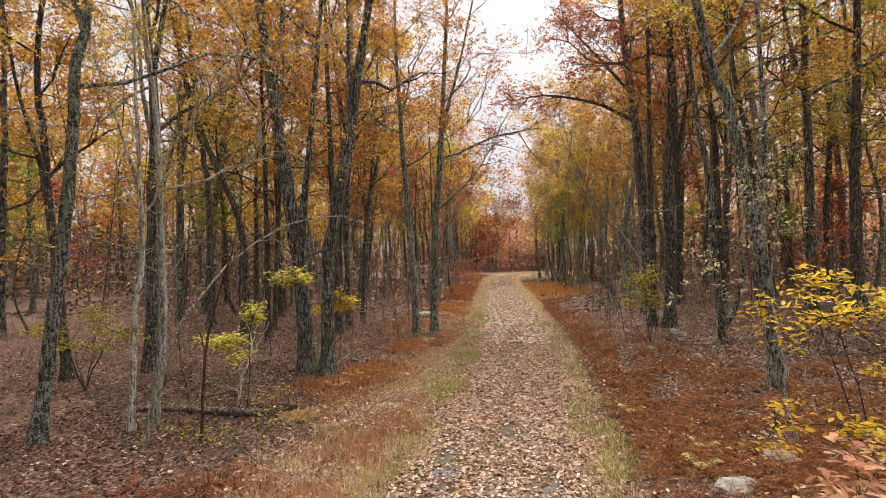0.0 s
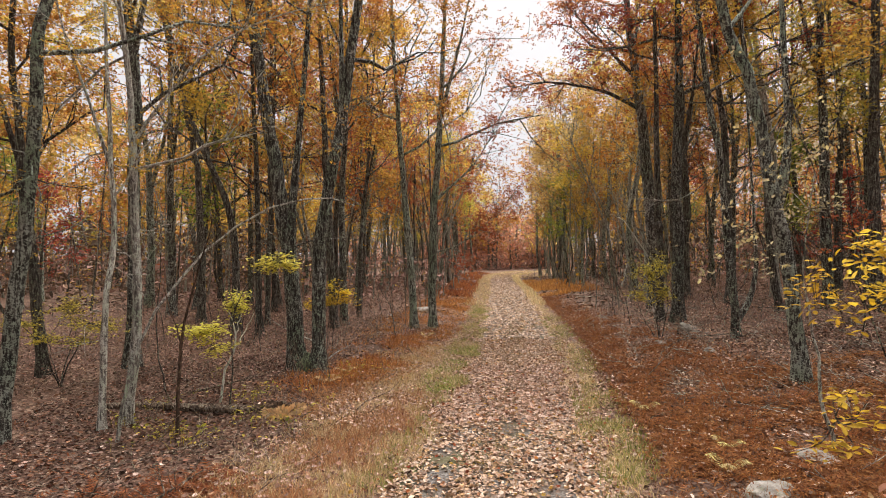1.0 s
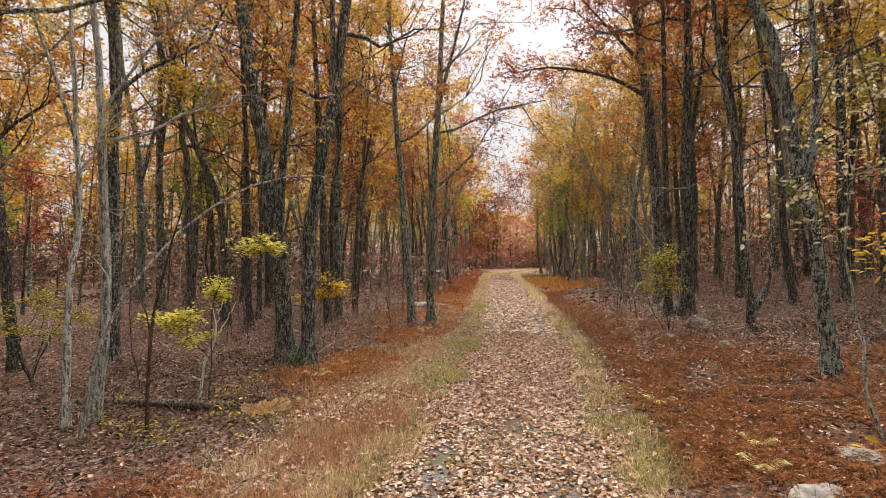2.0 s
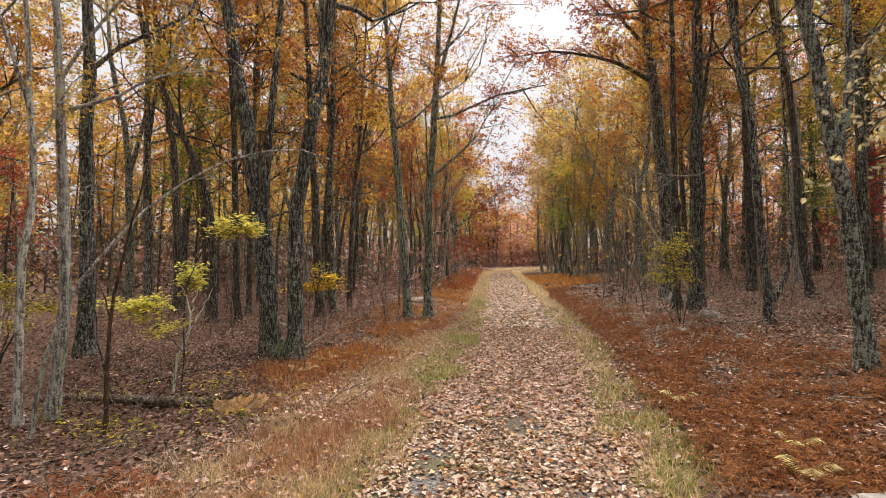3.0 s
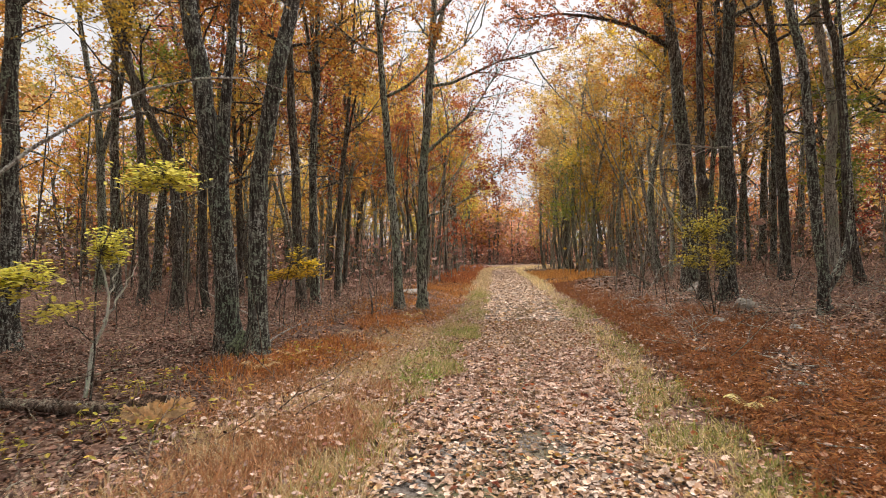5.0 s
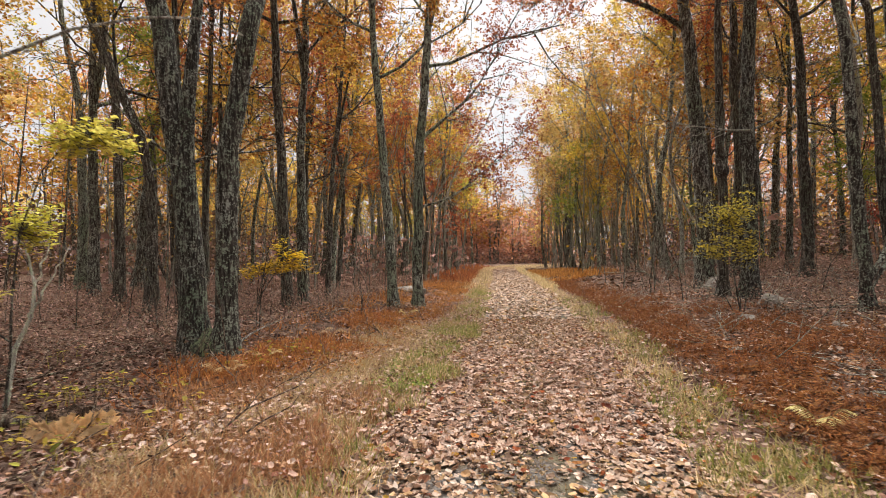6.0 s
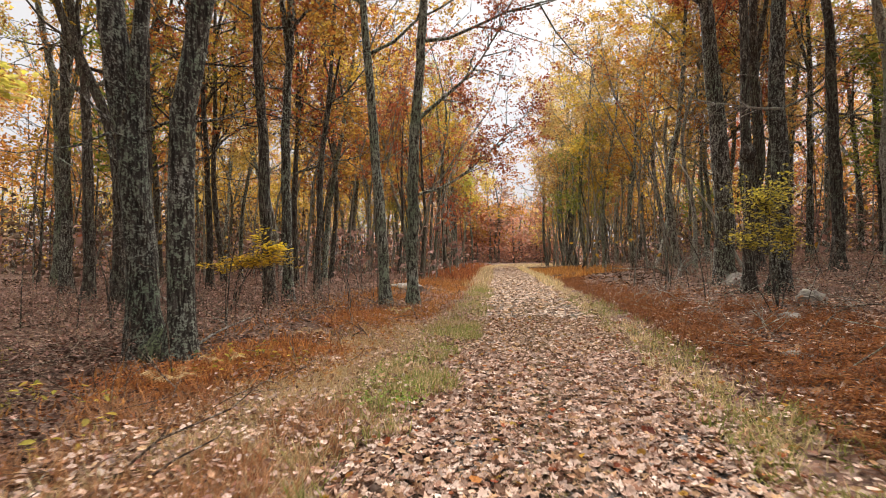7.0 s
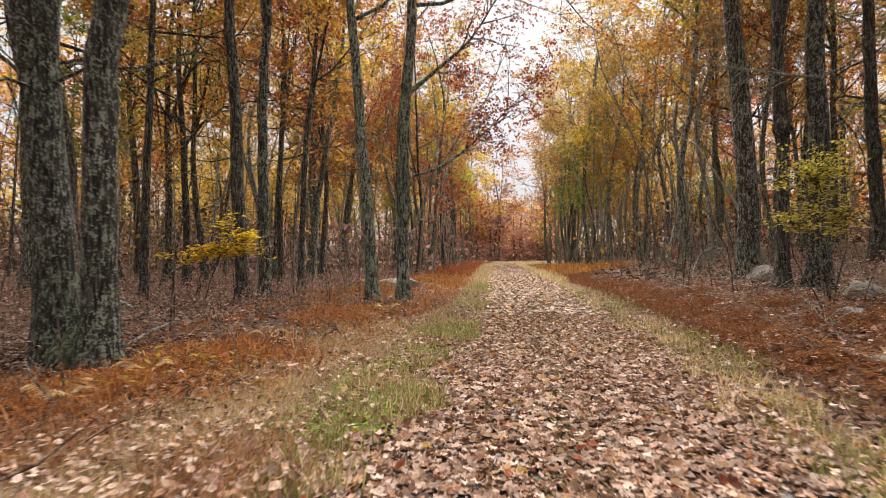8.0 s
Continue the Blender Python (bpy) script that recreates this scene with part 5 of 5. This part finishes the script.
def fern_bed(label, mat, places, size, r):
    """Arching fronds, three or four to a crown."""
    P = np.repeat(places, 4, 0)
    P[:, :2] += r.normal(0, 0.04, (len(P), 2))
    P[:, 2] = land(P[:, 0], P[:, 1]) + 0.01
    g = Geo()
    pick = r.integers(0, 5, len(P))
    for n, shape in enumerate(FRONDS):
        q = P[pick == n]
        scatter(g, shape, q, turns(len(q), 0.35, r), size * r.uniform(0.55, 1.25, len(q)))
    return tagged(part("rusty_ferns", g, mat), label, "ferns", kind="stuff")


P = strewn(6400, -3, 20, 1.6, 7.2, lambda x, y, d: ease((d - 1.65) / 0.4) * ease((np.interp(y, (6, 10, 16, 24), (6.8, 5.4, 4.0, 3.4)) - d) / np.interp(y, (8, 14), (3.2, 1.6))) * np.maximum(ease((clumps(x, y, 0.45, 2) - 0.3) / 0.2), 0.8 * ease((2.7 - d) / 0.7) * ease((clumps(x, y, 0.3, 12) - 0.1) / 0.3)), gr)
fern_bed("arching rust-brown dead fern fronds on the bank", RUST_RED, P, 0.25, gr)
P = strewn(3600, 3.5, 10, 1.7, 6.2, lambda x, y, d: ease((clumps(x, y, 0.4, 33) - 0.4) / 0.25), gr)
fern_bed("low curled red-brown dead ferns near the track", RUST_RED, P, 0.2, gr)
P = strewn(3000, 4.5, 8, -5.5, -1.5, lambda x, y, d: 0.8 * patches(x, y, 2), gr)
fern_bed("arching red-brown dead fern fronds, low side", RUST_RED, P, 0.22, gr)
P = strewn(6000, 4.8, 16, -5.5, -1.5, lambda x, y, d: 0.7 * patches(x, y, 1), gr)
fern_bed("arching rust-orange dead fern fronds, low side", RUST, P, 0.24, gr)
P = strewn(125000, -3, 30, 1.55, 7.2, lambda x, y, d: ease((d - 1.5) / 0.3) * ease((np.interp(y, (6, 10, 16, 24), (6.8, 5.4, 4.0, 3.4)) - d) / np.interp(y, (8, 14), (3.2, 1.6))) * np.maximum(ease((clumps(x, y, 0.45, 2) - 0.3) / 0.2), 0.8 * ease((2.7 - d) / 0.7) * ease((clumps(x, y, 0.3, 12) - 0.1) / 0.3)), gr)
tufts("rusty_ferns", "feathery rust-brown dead ferns on the bank", "ferns", RUST_RED, P, 0.19, 0.0055, 1.0, gr)
P = strewn(110000, 4.8, 16, -5.5, -1.5, lambda x, y, d: 0.5 * patches(x, y, 1), gr)
tufts("rusty_ferns", "thick rust-orange dead ferns beside the oak clump", "ferns", RUST, P, 0.17, 0.012, 1.0, gr)
P = strewn(110000, 5, 12, -4.2, -1.1, lambda x, y, d: 0.8 * patches(x, y, 0) * (0.3 + 0.7 * clumps(x, y, 0.13, 4)), gr)
tufts("dry_grass", "rusty orange straw on the low side", "grass", RUST_STRAW, P, 0.15, 0.007, 1.05, gr)
P = strewn(48000, 5, 30, -5.0, -1.4, lambda x, y, d: ease((-d - np.interp(y, (12, 17), (2.4, 1.5))) / 0.5) * ease((4.8 + d) / 1.5) * ease((y - 9) / 2.5) * ease((clumps(x, y, 0.6, 6) - 0.35) / 0.35), gr)
tufts("rusty_ferns", "feathery rust-brown dead ferns on the low side", "ferns", RUST, P, 0.17, 0.012, 1.0, gr)
for word, n, dl, dh, k, seed in (("bank", 46000, 1.55, 7.5, 0.28, 2), ("low side", 42000, -5.0, -1.9, 0.4, 6), ("hollow", 15000, -8.5, -2.6, 0.55, 23)):
    P = strewn(n, -2, 30 if seed < 20 else 9, dl, dh, lambda x, y, d: ease((np.abs(d) - 1.65) / 0.35) * ease(((-dl if dl < 0 else np.interp(y, (6, 10, 16, 24), (7.2, 5.6, 4.2, 3.6))) - np.abs(d)) / 2.0) * np.maximum(ease((clumps(x, y, 0.55, seed) - k) / 0.3), 0.8 * ease((2.7 - np.abs(d)) / 0.7)) * (1.0 if dl > 0 else ease((y - 9) / 2.5) if seed < 20 else ease((-d - 4.2) / 1.2)), gr)
    P[:, 2] += 0.02 + 0.15 * gr.uniform(size=len(P)) ** 1.2
    g = Geo()
    scatter(g, BLADE, P, turns(len(P), 0.7, gr), np.stack([np.full(len(P), 0.05), np.full(len(P), 0.022), np.full(len(P), 0.04)], -1) * gr.uniform(0.5, 1.4, (len(P), 1)))
    tagged(part("rusty_ferns", g, RUST if word == "low side" else RUST_RED), "crumbled rust-brown fern fronds, %s" % word, "ferns", kind="stuff")
for dl, dh in ((-4.2, -2.0), (1.7, 5.0)):
    P = strewn(12000, 30, 66 if dl < 0 else 48, dl, dh, lambda x, y, d: ease((clumps(x, y, 1.1, 4) - 0.2) / 0.4), gr)
    tufts("rusty_ferns", "rust-brown dead ferns along the distant track", "ferns", RUST, P, 0.27, 0.03, 0.9, gr)


FOLD = (np.array([[-0.5, 0, 0.02], [-0.05, -0.34, 0.14], [0.5, 0.04, -0.02], [0.06, 0.36, 0.1]]), np.array([[0, 1, 2, 3]]))
FOLD2 = (np.array([[-0.5, 0.05, 0.1], [0.1, -0.38, 0.0], [0.5, 0.0, 0.12], [-0.08, 0.34, -0.02]]), np.array([[0, 1, 2, 3]]))


def litter(name, label, mat, shapes, places, size, tilt, r, lift=0.008):
    g = Geo()
    pick = r.integers(0, len(shapes), len(places))
    for n, shape in enumerate(shapes):
        p = places[pick == n] + np.array([0, 0, lift])
        p[:, 2] += r.uniform(0, 0.025, len(p))
        if len(p):
            scatter(g, shape, p, turns(len(p), tilt, r), size * r.uniform(0.45, 1.3, len(p)))
    return tagged(part(name, g, mat), label, "leaves", kind="stuff")


def worn(x, y, d):
    """Leaves lie thinner on the worn patches of the wheel tracks."""
    tracks = np.exp(-((d + 0.62) / 0.2) ** 2) * ease((10.5 - y) / 3)
    bare = 0.75 * ease((clumps(x, y, 0.4, 9) - 0.3) / 0.3) * tracks
    for dc, yc, rd, ry in ((0.06, 8.1, 0.32, 0.5), (-0.68, 6.9, 0.2, 0.7), (-0.2, 5.4, 0.3, 0.5), (0.5, 6.2, 0.2, 0.4)):
        bare = np.maximum(bare, 0.85 * np.exp(-(((d - dc) / rd) ** 2 + ((y - yc) / ry) ** 2) ** 2))
    return np.clip(1 - bare, 0, 1)


P = strewn(7500, -6, 2.5, -1.2, 1.25, lambda x, y, d: 1 + 0 * x, gr)
litter("path_leaves", "pale fallen leaves on the track's beginning", LITTER_PATH, [FOLD, FOLD2], P, 0.09, 0.35, gr, 0.016)
for dl, dh in ((-9, -1.15), (1.15, 9)):
    P = strewn(11000, -6, 3.5, dl, dh, lambda x, y, d: 0.6 + 0.4 * clumps(x, y, 0.5, 7), gr)
    litter("leaf_litter", "brown fallen leaves behind the track's beginning", LITTER_WOODS, [FOLD, FOLD2], P, 0.11, 0.4, gr)
P = strewn(30000, 2.5, 20, -0.5, 0.4, lambda x, y, d: np.exp(-((d + 0.06) / 0.22) ** 2) * ease((clumps(x, y, 0.4, 15) - 0.15) / 0.4), gr)
g = Geo()
P[:, 2] += 0.014 + 0.03 * gr.uniform(size=len(P))
scatter(g, BLADE, P, turns(len(P), 0.6, gr), 0.026 * gr.uniform(0.5, 1.5, len(P)))
tagged(part("leaf_crumbs", g, DUFF), "olive-brown crumbled leaves along the track's middle", "leaves", kind="stuff")
P = strewn(43000, 2.5, 16, -1.2, 1.25, lambda x, y, d: worn(x, y, d) * (1 - 0.25 * np.exp(-((d + 0.06) / 0.2) ** 2)), gr)
near = (P[:, 1] > 9.3) & (P[:, 1] < 11.2)
single = P[near][:300]
rest = np.vstack([P[~near], P[near][300:]])
close = (rest[:, 1] > 8.3) & (rest[:, 1] < 12.5)
litter("path_leaves", "pale tan and brown oak leaves strewn on the track", LITTER_PATH, LOBED, rest[close], 0.074, 0.42, gr, 0.016)
litter("path_leaves", "pale tan and brown leaves strewn over the gravel", LITTER_PATH, PLAIN + [FOLD, FOLD2], rest[~close], 0.062, 0.45, gr, 0.016)
P = strewn(12500, 16, 44, -1.2, 1.25, worn, gr)
litter("path_leaves", "pale fallen leaves along the distant track", LITTER_PATH, [FOLD, FOLD2], P, 0.11, 0.35, gr, 0.016)
P = strewn(5200, 44, 84, -1.15, 1.2, worn, gr)
litter("path_leaves", "pale fallen leaves where the track ends", LITTER_PATH, [BLADE], P, 0.2, 0.2, gr, 0.016)
for dl, dh, n in ((-13, -1.15, 46000), (1.15, 13, 40000)):
    P = strewn(n, 3.5, 22, dl, dh, lambda x, y, d: np.where(np.abs(x) < 0.85 * y + 2, (0.55 + 0.45 * clumps(x, y, 0.5, 7)) * np.where(d > 0, 0.25 + 0.75 * ease((d - 1.3) / 0.6), 0.25 + 0.75 * ease((-d - 2.3) / 0.9)) * np.where(d > 0, 0.75 + 0.25 * ease((d - 4) / 2), 1), 0), gr)
    litter("leaf_litter", "brown and pinkish fallen leaves on the woodland floor", LITTER_WOODS, [FOLD, FOLD2], P, 0.07, 0.5, gr)
    P = strewn(int(n * 0.55), 3.5, 13, dl * 0.6, dh * 0.6, lambda x, y, d: np.where(np.abs(x) < 0.85 * y + 2, (0.6 + 0.4 * clumps(x, y, 0.4, 17)) * np.where(d > 0, 0.15 + 0.85 * ease((d - 1.3) / 0.6), 0.15 + 0.85 * ease((-d - 2.3) / 0.9)) * np.where(d > 0, 0.75 + 0.25 * ease((d - 4) / 2), 1), 0), gr)
    litter("leaf_litter", "brown and reddish fallen leaves near the track", LITTER_WOODS, PLAIN, P, 0.07, 0.45, gr, 0.02)
    P = strewn(n // 8, 3.5, 20, dl / 2, dh / 2, lambda x, y, d: np.where(np.abs(d) > 1.15, ease((clumps(x, y, 0.5, 13) - 0.3) / 0.4), 0), gr)
    litter("leaf_litter", "pale upturned fallen leaves on the woodland floor", LITTER_PATH, PLAIN + LOBED[:2], P, 0.068, 0.4, gr, 0.03)
    P = strewn(n // 2, 22, 60, dl * 1.7, dh * 1.7, lambda x, y, d: np.where(np.abs(d) > 1.2, 0.7, 0), gr)
    litter("leaf_litter", "brown fallen leaves deep in the woods", LITTER_WOODS, [BLADE], P, 0.22, 0.4, gr)

for dl, dh, n in ((-3.2, -1.1, 6600), (1.1, 6.0, 8500)):
    P = strewn(n, 3.5, 22, dl, dh, lambda x, y, d: ease((clumps(x, y, 0.45, 11) - 0.25) / 0.3), gr)
    litter("leaf_litter", "pale tan leaves caught on grass and dead ferns", LITTER_PATH, PLAIN + LOBED[:2], P, 0.06, 0.5, gr, 0.05)

P = strewn(5200, 8.0, 18, -2.9, -1.2, lambda x, y, d: ease((clumps(x, y, 0.4, 19) - 0.3) / 0.3), gr)
litter("leaf_litter", "pale tan leaves lying in the grass of the verge", LITTER_PATH, PLAIN + LOBED[:2], P, 0.06, 0.45, gr, 0.06)
for mat, n, word in ((GOLD, 420, "yellow"), (DEEPRED, 260, "dark red"), (RUSSET, 700, "russet brown")):
    P = strewn(n, 3, 16, -1.6, 1.7, lambda x, y, d: 0.8 + 0 * x, gr)
    litter("path_leaves", "scattered %s leaves on the track" % word, mat, PLAIN + LOBED[:2], P, 0.066, 0.4, gr, 0.03)

# fallen twigs and thin bare shoots over the floor
for dl, dh, n, word in ((-9, -2.0, 900, "low side"), (2.2, 9, 600, "bank")):
    P = strewn(n, 4.5, 20, dl, dh, lambda x, y, d: np.where(np.abs(x) < 0.85 * y + 1, 0.35 + 0.65 * clumps(x, y, 0.7, 27), 0), gr)
    g = Geo()
    for k, q in enumerate(P):
        a, L = gr.uniform(0, 6.28), gr.uniform(0.15, 0.75)
        rise = gr.uniform(0.02, 0.2) if k % 3 else gr.uniform(0.2, 0.7)
        way = np.array([np.cos(a) * L, np.sin(a) * L, rise * L + (0.25 if k % 5 == 0 else 0)])
        line = q + np.array([0, 0, 0.025]) + np.array([[0, 0, 0], way * 0.4 + gr.normal(0, 0.04, 3) * [1, 1, 0.3], way * 0.75 + gr.normal(0, 0.05, 3) * [1, 1, 0.3], way])
        r0 = gr.uniform(0.003, 0.009)
        tube(g, line, r0 * np.array([1, 0.8, 0.6, 0.3]), 4, cap=False)
        side = line[2] + gr.normal(0, 0.12, 3) * [1, 1, 0.4] + [0, 0, 0.05]
        tube(g, np.array([line[1], (line[1] + side) / 2, side]), r0 * np.array([0.6, 0.4, 0.2]), 3, cap=False)
    tagged(part("twigs", g, DEADWOOD if dl < 0 else BARK_PALE), "grey fallen twigs and bare shoots over the %s litter" % word, "twigs", kind="stuff")

# low yellowing plants on the hollow side
P = strewn(1900, 7.5, 12.0, -6.0, -2.4, lambda x, y, d: ease((clumps(x, y, 0.45, 31) - 0.55) / 0.2), gr)
P[:, 2] += 0.05 + 0.16 * gr.uniform(size=len(P))
g = Geo()
scatter(g, OVAL, P, turns(len(P), 0.5, gr), 0.065 * gr.uniform(0.6, 1.3, len(P)))
feet = P[::2].copy()
feet[:, 2] = land(feet[:, 0], feet[:, 1])
h = P[::2, 2] - feet[:, 2] + 0.02
scatter(g, STALK, feet, turns(len(feet), 0.2, gr), np.stack([np.full(len(feet), 0.006), h, h], -1))
tagged(part("low_plants", g, YELLOWGREEN), "low yellowing plants among the fallen leaves", "plants", kind="stuff")

# low huckleberry brush over the floor
for dl, dh, n in ((-16, -3.2, 42000), (4.2, 16, 37000)):
    P = strewn(n, 10, 34, dl, dh, lambda x, y, d: ease((clumps(x, y, 1.0, 1) + 0.1) / 0.5) * ease((np.abs(d) - 3.2) / 2.0) * ease((y - 9.5) / 4), gr)
    P[:, 2] += 0.03 + 0.3 * gr.uniform(size=len(P)) ** 1.3
    g = Geo()
    scatter(g, BLADE, P, turns(len(P), 0.8, gr), 0.055 * gr.uniform(0.5, 1.4, len(P)))
    k = gr.integers(0, len(P), 4000)
    feet = P[k].copy()
    feet[:, 2] = land(feet[:, 0], feet[:, 1])
    h = P[k, 2] - feet[:, 2] + 0.06
    scatter(g, STALK, feet, turns(len(k), 0.35, gr), np.stack([np.full(len(k), 0.008), h, h], -1))
    tagged(part("low_brush", g, SHRUB), "low purple-brown huckleberry brush over the floor", "brush", kind="stuff")

# the burl on the oak
bm = bmesh.new()
bmesh.ops.create_icosphere(bm, subdivisions=2, radius=0.15)
for v in bm.verts:
    v.co *= 1 + 0.25 * noise.noise(v.co * 9)
    v.co.z *= 1.25
    v.co += Vector((-0.06, -0.1, 2.75))
me = bpy.data.meshes.new("burl")
bm.to_mesh(me)
bm.free()
me.materials.append(BARK_DARK)
ob = new("burl", me)
ob.parent = burled
tagged(ob, "dark rounded burl")

# single leaves on the track, the ones passed closest
shapes = []
for n, (v, f) in enumerate(LOBED):
    g = Geo()
    g.add(v, f)
    shapes.append(g.mesh("leaf", LITTER_PATH))
ang = turns(len(single), 0.38, gr)
for n, p in enumerate(single):
    ob = new("leaf", shapes[n % 6])
    ob.parent = path
    s = 0.074 * gr.uniform(0.45, 1.3)
    ob.matrix_basis = Matrix.Translation((p[0], p[1], p[2] + 0.02 + gr.uniform(0, 0.02))) @ Matrix([[*row] for row in ang[n]]).to_4x4() @ Matrix.Diagonal((s, s, s, 1))

# a small oak close by on the low side, in full orange leaf
shrub("young_oak", "young oak with bright orange leaves", -7.0, 6.6, [([(0, 0, 0), (0.05, 0, 1.5), (0.2, 0, 3.0), (0.3, 0.1, 5.0)], 0.035), ([(0.1, 0, 1.8), (0.5, 0, 2.4), (1.1, 0.1, 2.9)], 0.015), ([(0.15, 0, 2.6), (0.6, -0.1, 3.4), (1.2, 0, 4.1)], 0.014)],
      [((1.0, 0.1, 2.7), (0.7, 0.6, 0.4), 200), ((0.9, 0, 3.7), (0.8, 0.6, 0.5), 240), ((0.2, 0, 3.2), (0.8, 0.6, 0.8), 240), ((0.4, 0.1, 4.6), (0.9, 0.7, 0.7), 260)], ORANGE, 0.1, 15, BARK_DARK, tilt=0.8, category="tree")
